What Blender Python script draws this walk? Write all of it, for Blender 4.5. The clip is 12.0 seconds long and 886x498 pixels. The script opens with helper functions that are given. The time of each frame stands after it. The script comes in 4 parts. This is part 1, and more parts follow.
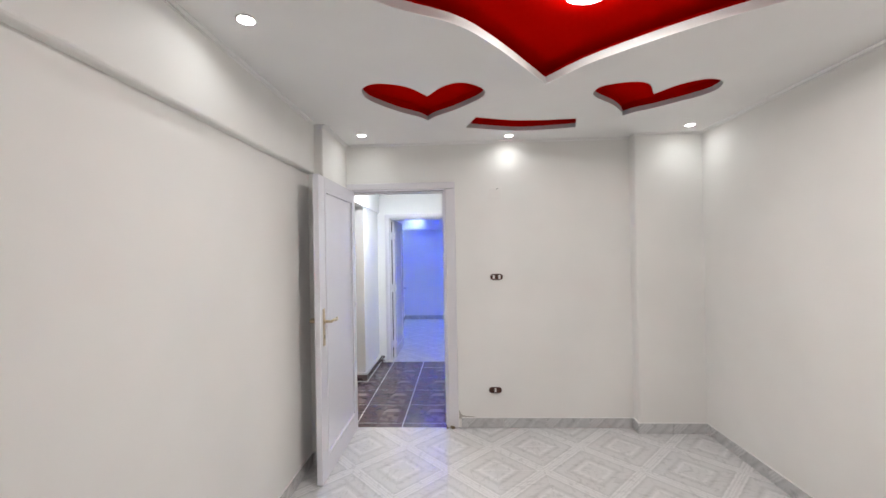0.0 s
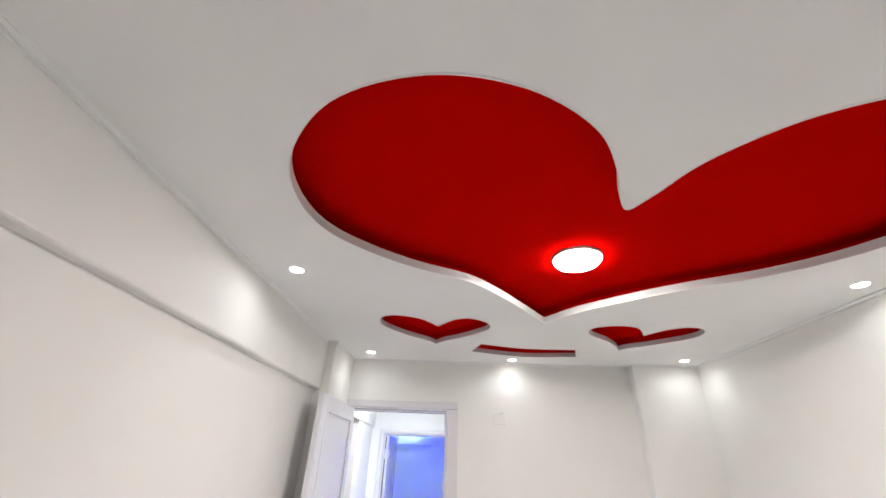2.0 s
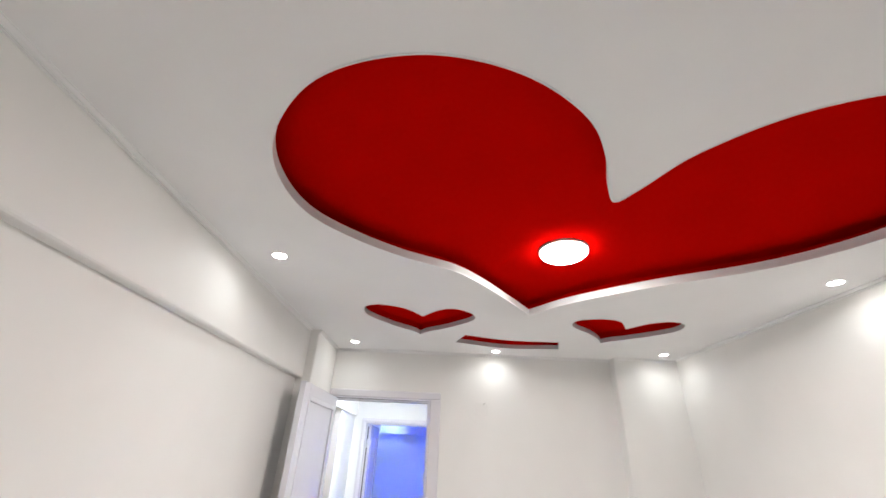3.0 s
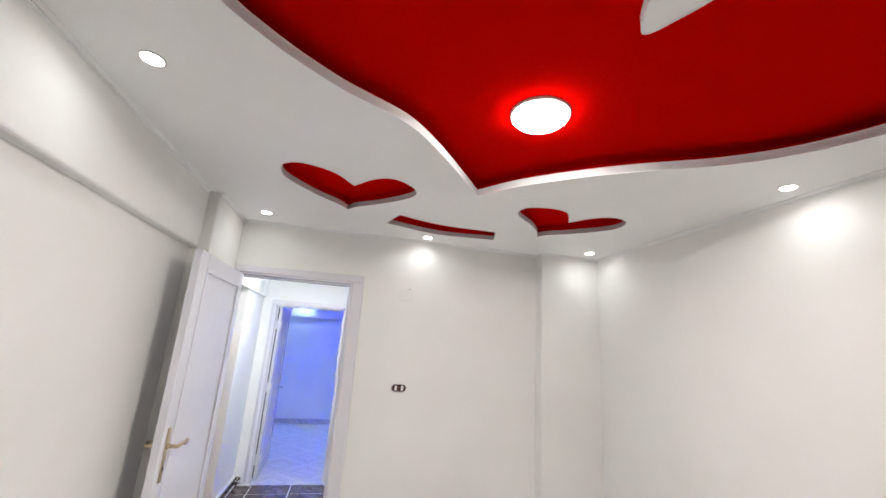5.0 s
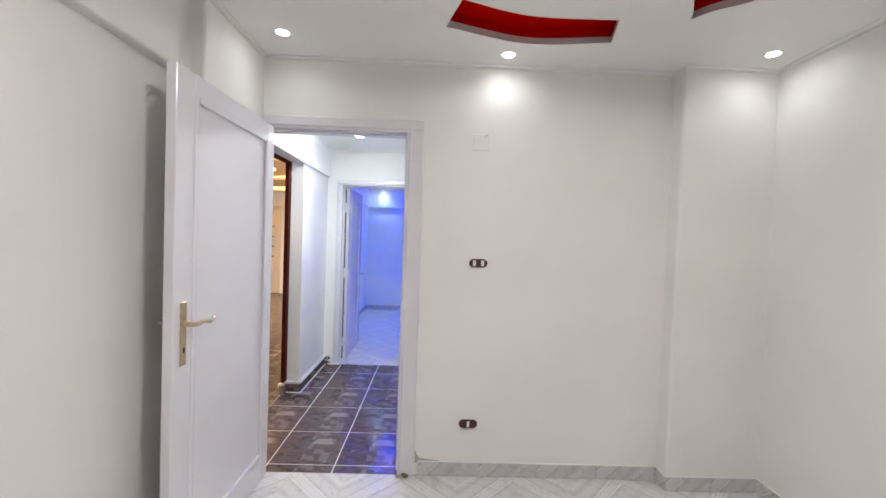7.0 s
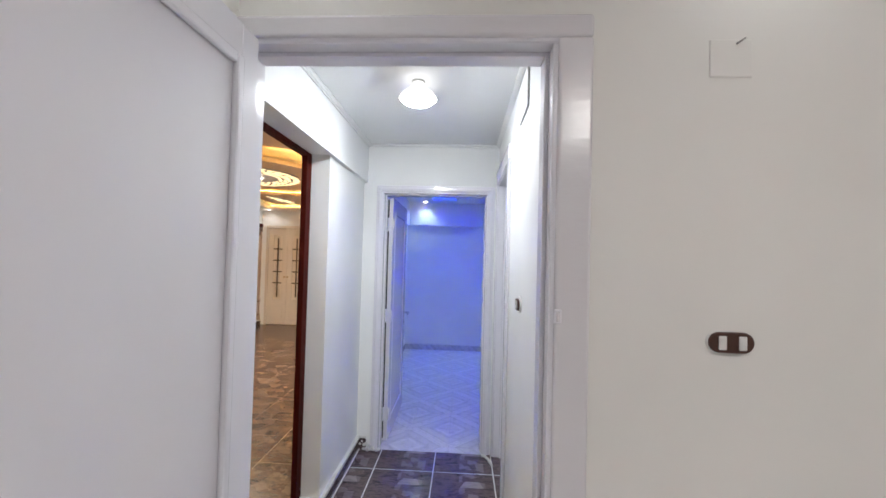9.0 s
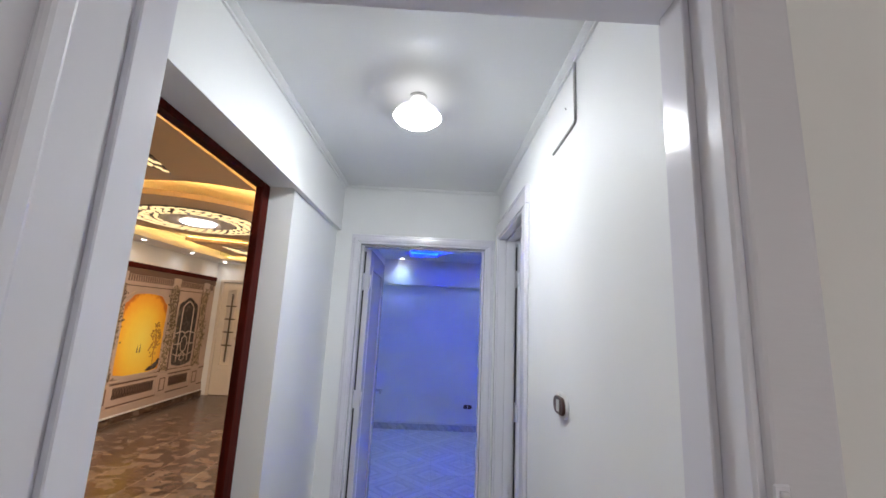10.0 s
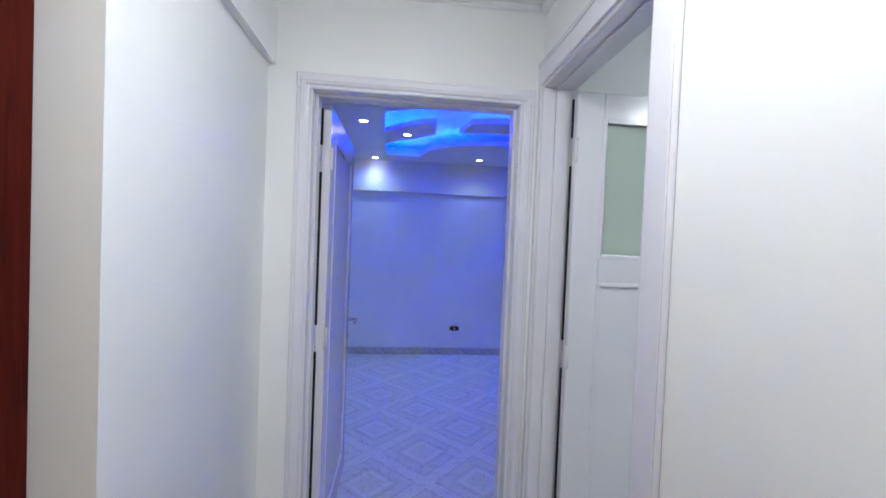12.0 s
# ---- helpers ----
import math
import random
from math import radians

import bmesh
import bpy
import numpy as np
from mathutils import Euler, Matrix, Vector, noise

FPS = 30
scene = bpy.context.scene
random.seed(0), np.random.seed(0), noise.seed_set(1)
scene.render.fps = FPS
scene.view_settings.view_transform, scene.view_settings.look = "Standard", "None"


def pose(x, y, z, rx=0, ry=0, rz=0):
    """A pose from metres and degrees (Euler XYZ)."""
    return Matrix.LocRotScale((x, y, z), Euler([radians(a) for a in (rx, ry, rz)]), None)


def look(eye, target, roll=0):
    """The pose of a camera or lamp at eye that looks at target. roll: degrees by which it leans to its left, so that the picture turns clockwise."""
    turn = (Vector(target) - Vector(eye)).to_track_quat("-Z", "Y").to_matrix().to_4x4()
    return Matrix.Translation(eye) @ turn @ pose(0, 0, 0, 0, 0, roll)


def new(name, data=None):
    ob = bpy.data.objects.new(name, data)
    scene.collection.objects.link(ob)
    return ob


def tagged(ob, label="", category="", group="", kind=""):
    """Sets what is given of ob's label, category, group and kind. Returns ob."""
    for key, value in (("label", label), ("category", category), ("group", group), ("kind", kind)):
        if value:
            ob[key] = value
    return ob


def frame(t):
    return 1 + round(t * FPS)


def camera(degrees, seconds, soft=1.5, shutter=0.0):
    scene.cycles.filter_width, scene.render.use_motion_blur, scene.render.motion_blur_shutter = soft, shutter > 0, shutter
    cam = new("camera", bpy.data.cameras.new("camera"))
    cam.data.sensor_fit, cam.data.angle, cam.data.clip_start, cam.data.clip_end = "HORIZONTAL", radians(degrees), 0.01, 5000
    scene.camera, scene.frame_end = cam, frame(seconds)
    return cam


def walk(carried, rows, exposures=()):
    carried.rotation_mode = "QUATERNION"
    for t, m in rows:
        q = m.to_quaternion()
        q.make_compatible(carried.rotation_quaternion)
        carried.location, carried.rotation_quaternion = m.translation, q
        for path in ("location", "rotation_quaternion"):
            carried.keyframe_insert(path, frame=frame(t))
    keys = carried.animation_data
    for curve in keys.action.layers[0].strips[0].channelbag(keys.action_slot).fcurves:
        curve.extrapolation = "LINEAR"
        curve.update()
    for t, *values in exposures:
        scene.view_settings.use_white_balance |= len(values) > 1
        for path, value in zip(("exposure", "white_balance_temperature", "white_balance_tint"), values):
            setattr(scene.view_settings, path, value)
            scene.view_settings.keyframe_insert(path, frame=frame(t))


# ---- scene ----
# The camera and its walk
cam = camera(96.8, 12.0, soft=1.6)
PATH = [
    (0, (0.144, -3.377, 1.516), (0.053, -1.379, 1.524), -1.0),
    (0.5, (0.141, -3.43, 1.568), (0.057, -1.458, 1.894), -0.1),
    (1, (0.122, -3.48, 1.614), (0.011, -1.591, 2.261), 0.4),
    (1.5, (0.107, -3.527, 1.634), (0.024, -1.724, 2.497), 1.2),
    (2, (0.098, -3.554, 1.641), (0.009, -1.803, 2.602), 2.4),
    (2.5, (0.098, -3.548, 1.639), (0.034, -1.783, 2.578), 2.7),
    (3, (0.098, -3.53, 1.639), (0.078, -1.759, 2.567), 2.7),
    (3.2, (0.092, -3.495, 1.638), (0.177, -1.7, 2.517), 2.4),
    (4.8, (0.014, -3.16, 1.622), (0.507, -1.293, 2.143), 5.1),
    (5, (0.01, -3.132, 1.618), (0.437, -1.237, 2.093), 3.8),
    (5.5, (0.109, -2.966, 1.495), (0.28, -0.993, 1.771), -2.7),
    (6, (0.241, -2.815, 1.437), (0.282, -0.816, 1.458), 0.3),
    (6.5, (0.265, -2.648, 1.408), (0.248, -0.65, 1.312), 0.8),
    (7, (0.18, -2.328, 1.421), (0.224, -0.329, 1.369), 2.0),
    (7.2, (0.151, -2.201, 1.456), (0.174, -0.202, 1.41), 2.1),
    (8.8, (-0.198, -1.145, 1.502), (-0.238, 0.854, 1.492), 1.7),
    (9, (-0.219, -1.016, 1.473), (-0.322, 0.981, 1.52), 1.5),
    (9.5, (-0.272, -0.724, 1.498), (-0.421, 1.26, 1.699), 2.8),
    (10, (-0.37, -0.474, 1.512), (-0.328, 1.494, 1.866), 2.7),
    (10.5, (-0.444, -0.328, 1.537), (-0.34, 1.635, 1.903), 1.1),
    (11, (-0.445, -0.115, 1.462), (-0.349, 1.872, 1.662), 0.3),
    (11.5, (-0.43, 0.178, 1.411), (-0.398, 2.177, 1.364), 1.7),
    (12, (-0.49, 0.481, 1.423), (-0.28, 2.469, 1.378), 2.3),
]
walk(cam, [(t, look(eye, target, roll)) for t, eye, target, roll in PATH],
     exposures=[(0.0, 0.52), (1.0, 0.68), (1.5, 0.79), (3.2, 0.79), (4.8, 0.72), (5.5, 0.62), (6.5, 0.56), (7.2, 0.54), (8.8, 0.24), (9.5, 0.0), (10.5, -0.43), (11.0, -0.47), (11.5, -0.2), (12.0, 0.0)])

# World: a shut flat at night, next to nothing comes in from outside
world = bpy.data.worlds.new("night")
world.use_nodes = True
world.node_tree.nodes["Background"].inputs[0].default_value = (0.6, 0.7, 0.9, 1)
world.node_tree.nodes["Background"].inputs[1].default_value = 0.02
scene.world = world

# Plan, in metres: the doorway's clear opening is x -0.76 to 0, the bedroom's door wall is y = 0
ROOM_L, ROOM_R, ROOM_BACK, CEIL = -0.95, 2.11, -4.25, 2.445
COR_L, COR_R, COR_END, COR_CEIL = -1.0, 0.04, 2.0, 2.345
BLUE_L, BLUE_R, BLUE_END, BLUE_CEIL = -1.125, 2.2, 5.32, 2.355
LIV_L, LIV_R, LIV_END, LIV_CEIL = -4.43, -1.132, 7.0, 2.44
DOWN_W, HEART_W, BLUE_W, LIVING_W = 1.8, 13.8, 12.5, 68.0


def lamp(name, kind, m, watts, colour=(1, 1, 1), size=0.1, angle=110, blend=0.7):
    data = bpy.data.lights.new(name, kind)
    data.energy, data.color = watts, colour
    if kind == "AREA":
        data.shape, data.size = "DISK", size
    else:
        data.shadow_soft_size = size / 2
    if kind == "SPOT":
        data.spot_size, data.spot_blend = radians(angle), blend
    ob = new(name, data)
    ob.matrix_basis = m
    return ob


# ---- materials ----
def shader(name, rough=0.5, metal=0.0):
    mat = bpy.data.materials.new(name)
    mat.use_nodes = True
    nodes, links = mat.node_tree.nodes, mat.node_tree.links
    bsdf = nodes["Principled BSDF"]
    bsdf.inputs["Roughness"].default_value = rough
    bsdf.inputs["Metallic"].default_value = metal
    return mat, nodes, links, bsdf


def coords(nodes, kind="Object"):
    return nodes.new("ShaderNodeTexCoord").outputs[kind]


def noise_node(nodes, links, vec, scale, detail=4, distortion=0.0):
    n = nodes.new("ShaderNodeTexNoise")
    n.inputs["Scale"].default_value, n.inputs["Detail"].default_value = scale, detail
    n.inputs["Distortion"].default_value = distortion
    links.new(vec, n.inputs["Vector"])
    return n.outputs["Fac"]


def colour_noise(nodes, links, vec, scale=18):
    n = nodes.new("ShaderNodeTexNoise")
    n.inputs["Scale"].default_value, n.inputs["Detail"].default_value = scale, 4
    links.new(vec, n.inputs["Vector"])
    return n.outputs["Color"]


def ramp(nodes, links, fac, stops):
    r = nodes.new("ShaderNodeValToRGB")
    while len(r.color_ramp.elements) < len(stops):
        r.color_ramp.elements.new(0.5)
    for e, (p, c) in zip(r.color_ramp.elements, stops):
        e.position, e.color = p, (*c, 1)
    links.new(fac, r.inputs["Fac"])
    return r.outputs["Color"]


def mix(nodes, links, fac, a, b, kind="MIX"):
    m = nodes.new("ShaderNodeMix")
    m.data_type, m.blend_type = "RGBA", kind
    for socket, value in ((m.inputs[0], fac), (m.inputs[6], a), (m.inputs[7], b)):
        if isinstance(value, (int, float)):
            socket.default_value = value
        elif isinstance(value, tuple):
            socket.default_value = (*value, 1)
        else:
            links.new(value, socket)
    return m.outputs[2]


def bump(nodes, links, bsdf, height, strength=0.2, distance=0.002):
    b = nodes.new("ShaderNodeBump")
    b.inputs["Strength"].default_value, b.inputs["Distance"].default_value = strength, distance
    links.new(height, b.inputs["Height"])
    links.new(b.outputs["Normal"], bsdf.inputs["Normal"])


def painted(name, colour, rough=0.45, vary=0.04, grain=60, relief=0.15, brush=None):
    """Rolled or brushed paint: faint blotches, fine stipple."""
    mat, nodes, links, bsdf = shader(name, rough)
    vec = coords(nodes)
    broad, along = noise_node(nodes, links, vec, 1.3, 3), vec
    if brush:
        m = nodes.new("ShaderNodeMapping")
        m.inputs["Scale"].default_value = brush
        links.new(vec, m.inputs["Vector"])
        along = m.outputs["Vector"]
    fine = noise_node(nodes, links, along, grain, 5)
    lo, hi = tuple(c * (1 - vary) for c in colour), tuple(min(1, c * (1 + vary)) for c in colour)
    links.new(ramp(nodes, links, broad, [(0.3, lo), (0.7, hi)]), bsdf.inputs["Base Color"])
    rr = nodes.new("ShaderNodeMapRange")
    rr.inputs["To Min"].default_value, rr.inputs["To Max"].default_value = rough - 0.06, rough + 0.08
    links.new(broad, rr.inputs["Value"])
    links.new(rr.outputs["Result"], bsdf.inputs["Roughness"])
    bump(nodes, links, bsdf, fine, relief, 0.0015)
    return mat


def plain(name, colour, rough=0.4, metal=0.0):
    mat, nodes, links, bsdf = shader(name, rough, metal)
    vec = coords(nodes)
    n = noise_node(nodes, links, vec, 45, 4)
    links.new(ramp(nodes, links, n, [(0.3, tuple(c * 0.9 for c in colour)), (0.7, tuple(min(1, c * 1.07) for c in colour))]), bsdf.inputs["Base Color"])
    return mat


def glowing(name, colour, strength):
    mat = bpy.data.materials.new(name)
    mat.use_nodes = True
    nodes, links = mat.node_tree.nodes, mat.node_tree.links
    nodes.clear()
    e, o = nodes.new("ShaderNodeEmission"), nodes.new("ShaderNodeOutputMaterial")
    e.inputs["Color"].default_value, e.inputs["Strength"].default_value = (*colour, 1), strength
    links.new(e.outputs[0], o.inputs[0])
    return mat


def wooden(name, dark, light, rough=0.3, scale=9):
    mat, nodes, links, bsdf = shader(name, rough)
    m = nodes.new("ShaderNodeMapping")
    m.inputs["Scale"].default_value = (6, 6, 0.5)
    links.new(coords(nodes), m.inputs["Vector"])
    n = noise_node(nodes, links, m.outputs["Vector"], scale, 6, 1.2)
    links.new(ramp(nodes, links, n, [(0.3, dark), (0.7, light)]), bsdf.inputs["Base Color"])
    bump(nodes, links, bsdf, n, 0.15)
    return mat


def pale_tile(name, up=1, gain=1.1):
    """Grey-white glazed tile: marbled, with printed white bands along one diagonal."""
    mat, nodes, links, bsdf = shader(name, 0.22)
    vec = coords(nodes)
    sep = nodes.new("ShaderNodeSeparateXYZ")
    links.new(vec, sep.inputs[0])

    def math_node(op, a, b=None):
        n = nodes.new("ShaderNodeMath")
        n.operation = op
        for s, v in zip(n.inputs, (a, b)):
            if v is None:
                continue
            if isinstance(v, (int, float)):
                s.default_value = v
            else:
                links.new(v, s)
        return n.outputs[0]

    across = math_node("ABSOLUTE", math_node("MULTIPLY", math_node("SUBTRACT", sep.outputs[0], sep.outputs[up]), 0.7071))
    wobble = noise_node(nodes, links, vec, 28, 4)
    d = math_node("ADD", across, math_node("MULTIPLY", math_node("SUBTRACT", wobble, 0.5), 0.014))
    d = math_node("DIVIDE", d, 0.24)
    w, g, p = (tuple(c * gain for c in tone) for tone in ((0.76, 0.755, 0.76), (0.49, 0.49, 0.495), (0.63, 0.626, 0.632)))
    bands = ramp(nodes, links, d, [(0.0, p), (0.02, w), (0.04, w), (0.055, p), (0.085, p), (0.10, w), (0.13, w), (0.155, g), (0.24, p), (0.40, p),
                                   (0.48, g), (0.56, p), (0.62, w), (0.70, p), (1.0, p)])
    m = nodes.new("ShaderNodeMapping")
    m.inputs["Rotation"].default_value = (0, 0, radians(45))
    m.inputs["Scale"].default_value = (0.8, 1.6, 1)
    info = nodes.new("ShaderNodeObjectInfo")
    shift = nodes.new("ShaderNodeVectorMath")
    shift.operation = "ADD"
    links.new(vec, shift.inputs[0])
    scaled = math_node("MULTIPLY", info.outputs["Random"], 40.0)
    links.new(scaled, shift.inputs[1])
    links.new(shift.outputs[0], m.inputs["Vector"])
    veins = noise_node(nodes, links, m.outputs["Vector"], 22, 6, 0.8)
    cloud = ramp(nodes, links, veins, [(0.3, (0.62, 0.62, 0.63)), (0.48, (1, 1, 1)), (0.6, (1, 1, 1)), (0.74, (0.76, 0.76, 0.77))])
    links.new(mix(nodes, links, 0.5, mix(nodes, links, math_node("MULTIPLY", noise_node(nodes, links, shift.outputs[0], 13, 3), 0.7), bands, p), cloud, "MULTIPLY"), bsdf.inputs["Base Color"])
    bump(nodes, links, bsdf, veins, 0.03)
    return mat


def marble_tile(name, dark, mid, pale, slabs=True):
    """Dark glazed tile printed with streaked marble and a column of pale broken shards; the same print on every tile."""
    mat, nodes, links, bsdf = shader(name, 0.13)
    vec = coords(nodes)
    sep = nodes.new("ShaderNodeSeparateXYZ")
    links.new(vec, sep.inputs[0])

    def calc(op, a, b=None, c=None):
        n = nodes.new("ShaderNodeMath")
        n.operation = op
        for s, v in zip(n.inputs, (a, b, c)):
            if isinstance(v, (int, float)):
                s.default_value = v
            elif v is not None:
                links.new(v, s)
        return n.outputs[0]

    info = nodes.new("ShaderNodeObjectInfo")
    shift = nodes.new("ShaderNodeVectorMath")
    shift.operation = "ADD"
    links.new(vec, shift.inputs[0])
    links.new(calc("MULTIPLY", info.outputs["Random"], 30.0), shift.inputs[1])
    stretch = nodes.new("ShaderNodeMapping")
    stretch.inputs["Scale"].default_value, stretch.inputs["Rotation"].default_value = (0.5, 1.6, 1), (0, 0, 0.6)
    links.new(shift.outputs[0], stretch.inputs["Vector"])
    streaks = noise_node(nodes, links, stretch.outputs["Vector"], 16, 7, 1.4)
    base = ramp(nodes, links, streaks, [(0.28, dark), (0.5, mid), (0.62, dark), (0.75, mid)])
    v = nodes.new("ShaderNodeTexVoronoi")
    v.inputs["Scale"].default_value = 17
    if slabs:
        links.new(vec, v.inputs["Vector"])
    else:
        warp = nodes.new("ShaderNodeMapping")
        warp.inputs["Scale"].default_value = (0.7, 1.0, 1)
        links.new(mix(nodes, links, 0.12, shift.outputs[0], colour_noise(nodes, links, shift.outputs[0])), warp.inputs["Vector"])
        links.new(warp.outputs["Vector"], v.inputs["Vector"])
        v.inputs["Scale"].default_value = 13
    tone = nodes.new("ShaderNodeSeparateColor")
    links.new(v.outputs["Color"], tone.inputs[0])
    column = calc("LESS_THAN", calc("ABSOLUTE", calc("SUBTRACT", sep.outputs[0], 0.06)), 0.085)
    shards = calc("MULTIPLY", calc("MULTIPLY", calc("GREATER_THAN", tone.outputs[0], 0.55), column), 0.36)
    y = calc("SUBTRACT", sep.outputs[1], 0.07)
    slab_mask = calc("MULTIPLY", calc("LESS_THAN", calc("ABSOLUTE", y), 0.035), calc("LESS_THAN", calc("ADD", calc("ABSOLUTE", calc("SUBTRACT", sep.outputs[0], 0.06)), calc("MULTIPLY", y, 0.45)), 0.062))
    if not slabs:
        slab_mask, shards = 0.0, calc("MULTIPLY", calc("MAXIMUM", calc("SUBTRACT", tone.outputs[0], 0.45), 0.0), 0.75)
    amount = calc("MULTIPLY", calc("MAXIMUM", shards, calc("MULTIPLY", slab_mask, 0.78)), calc("MULTIPLY_ADD", streaks, 1.0, 0.3))
    links.new(mix(nodes, links, amount, base, pale), bsdf.inputs["Base Color"])
    return mat


M_ROOM = painted("cream wall paint", (0.845, 0.83, 0.805), 0.5)
M_CEIL = painted("matt ceiling paint", (0.90, 0.89, 0.88), 0.6)
M_HALL = painted("white wall paint", (0.87, 0.88, 0.88), 0.55)
M_GLOSS = painted("white gloss paint", (0.80, 0.79, 0.845), 0.17, 0.03, 22, 0.22, (0.7, 0.7, 1.5))
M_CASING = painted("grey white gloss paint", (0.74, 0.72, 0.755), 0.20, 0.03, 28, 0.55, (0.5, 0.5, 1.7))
M_HALL_CEIL = painted("greyed white ceiling paint", (0.80, 0.812, 0.815), 0.4)
M_RED = painted("red matt paint", (0.55, 0.0018, 0.0008), 0.75, 0.05)
M_RED.node_tree.nodes["Principled BSDF"].inputs["Specular IOR Level"].default_value = 0.0
M_LIP = painted("white board edge", (0.86, 0.85, 0.84), 0.3)
M_TILE = pale_tile("grey white tile")
M_DARK_TILE = marble_tile("dark marble tile", (0.036, 0.024, 0.027), (0.140, 0.098, 0.102), (0.40, 0.345, 0.34))
M_BROWN_TILE = marble_tile("brown marble tile", (0.032, 0.018, 0.012), (0.110, 0.063, 0.042), (0.38, 0.29, 0.22), False)
M_BROWN_TILE.node_tree.nodes["Principled BSDF"].inputs["Roughness"].default_value = 0.24
M_GROUT = plain("pale grout", (0.74, 0.73, 0.72), 0.8)
M_FAINT_GROUT = plain("grey white grout", (0.60, 0.595, 0.59), 0.8)
M_BROWN_GROUT = plain("tan grout", (0.36, 0.27, 0.20), 0.8)
M_WHITE_PLASTIC = plain("white plastic", (0.78, 0.78, 0.77), 0.3)
M_BROWN_PLASTIC = plain("dark brown plastic", (0.060, 0.022, 0.014), 0.35)
M_BRASS = plain("satin brass", (0.62, 0.50, 0.34), 0.3, 1.0)
M_STEEL = plain("brushed steel", (0.6, 0.6, 0.6), 0.3, 1.0)
M_WOOD = wooden("red mahogany", (0.034, 0.0026, 0.0012), (0.080, 0.0068, 0.0036), 0.6)
M_WOOD.node_tree.nodes["Principled BSDF"].inputs["Specular IOR Level"].default_value = 0.1
M_DARK_WOOD = wooden("dark walnut", (0.022, 0.009, 0.005), (0.07, 0.03, 0.018), 0.3)
M_DOWN = glowing("downlight lens", (1.0, 0.97, 0.92), 22)
M_BIG = glowing("ceiling lamp lens", (1.0, 0.97, 0.95), 14)
M_BRIGHT = glowing("bright ceiling lamp lens", (1.0, 0.96, 0.93), 32)
M_WARM = glowing("warm strip light", (1.0, 0.60, 0.17), 34)
M_PETAL = glowing("warm lit acrylic", (1.0, 0.76, 0.38), 1.6)
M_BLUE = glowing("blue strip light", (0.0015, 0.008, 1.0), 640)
M_CYAN = glowing("cyan strip light", (0.0, 0.36, 1.0), 13)
# near black put in place of shade inside gaps and holes; also colours a nail
M_GAP = plain("dark gap", (0.01, 0.01, 0.012), 0.9)


# ---- building helpers ----
def mesh_of(bm, name, material):
    me = bpy.data.meshes.new(name)
    bmesh.ops.recalc_face_normals(bm, faces=bm.faces)
    bm.to_mesh(me)
    bm.free()
    me.materials.append(material)
    return me


def part(name, bm, material, parent=None, label="", m=None):
    ob = new(name, mesh_of(bm, name, material))
    if parent:
        ob.parent = parent
    if m is not None:
        ob.matrix_basis = m
    if label:
        ob["label"] = label
    return ob


def structure(name, bm, material, label, category):
    return tagged(part(name, bm, material), label, category, kind="structure")


def thing(name, m, label, category, group="", kind=""):
    ob = new(name)
    ob.empty_display_size = 0.1
    ob.matrix_basis = m
    return tagged(ob, label, category, group, kind)


def box(lo, hi, bevel=0.0, bm=None, segments=1):
    b = bmesh.new()
    bmesh.ops.create_cube(b, size=1)
    for v in b.verts:
        v.co = Vector([l + (h - l) * (c + 0.5) for l, h, c in zip(lo, hi, v.co)])
    if bevel:
        bmesh.ops.bevel(b, geom=b.edges[:], offset=bevel, segments=segments, profile=0.5, affect="EDGES")
    if bm is None:
        return b
    return join(bm, b)


def join(bm, b, m=None):
    """Adds b, moved by m, to bm."""
    made = {v: bm.verts.new(m @ v.co if m else v.co) for v in b.verts}
    for f in b.faces:
        g = bm.faces.new([made[v] for v in f.verts])
        g.smooth = f.smooth
    b.free()
    return bm


def boxes(spans, bevel=0.0):
    bm = bmesh.new()
    for lo, hi in spans:
        box(lo, hi, bevel, bm)
    return bm


def turned(profile, sides=32, m=None):
    """A solid of revolution about z from (radius, height) pairs."""
    bm = bmesh.new()
    rings = []
    for r, z in profile:
        rings.append([bm.verts.new((r * math.cos(2 * math.pi * i / sides), r * math.sin(2 * math.pi * i / sides), z)) for i in range(sides)])
    for a, b in zip(rings, rings[1:]):
        for i in range(sides):
            f = bm.faces.new((a[i], a[(i + 1) % sides], b[(i + 1) % sides], b[i]))
            f.smooth = True
    bm.faces.new(rings[0][::-1])
    bm.faces.new(rings[-1])
    if m:
        bmesh.ops.transform(bm, matrix=m, verts=bm.verts)
    return bm


def rounded(points, corners=(), steps=8):
    """A closed smooth outline through points; those in corners stay sharp."""
    n, out = len(points), []
    p = [Vector(q) for q in points]
    for i in range(n):
        a, b, c, d = p[i - 1], p[i], p[(i + 1) % n], p[(i + 2) % n]
        ta = (c - b) * 0.9 if i in corners else (c - a) * 0.5
        tb = (c - b) * 0.9 if (i + 1) % n in corners else (d - b) * 0.5
        for k in range(steps):
            s = k / steps
            out.append(b * (2 * s**3 - 3 * s**2 + 1) + ta * (s**3 - 2 * s**2 + s) + c * (-2 * s**3 + 3 * s**2) + tb * (s**3 - s**2))
    return out


def grown(outline, by):
    """The outline pushed outwards by a distance."""
    n = len(outline)
    area = sum(outline[i - 1].x * outline[i].y - outline[i].x * outline[i - 1].y for i in range(n))
    sign, out = (1 if area > 0 else -1), []
    for i in range(n):
        e = (outline[(i + 1) % n] - outline[i - 1]).normalized()
        out.append(outline[i] + Vector((e.y, -e.x)) * by * sign)
    return out


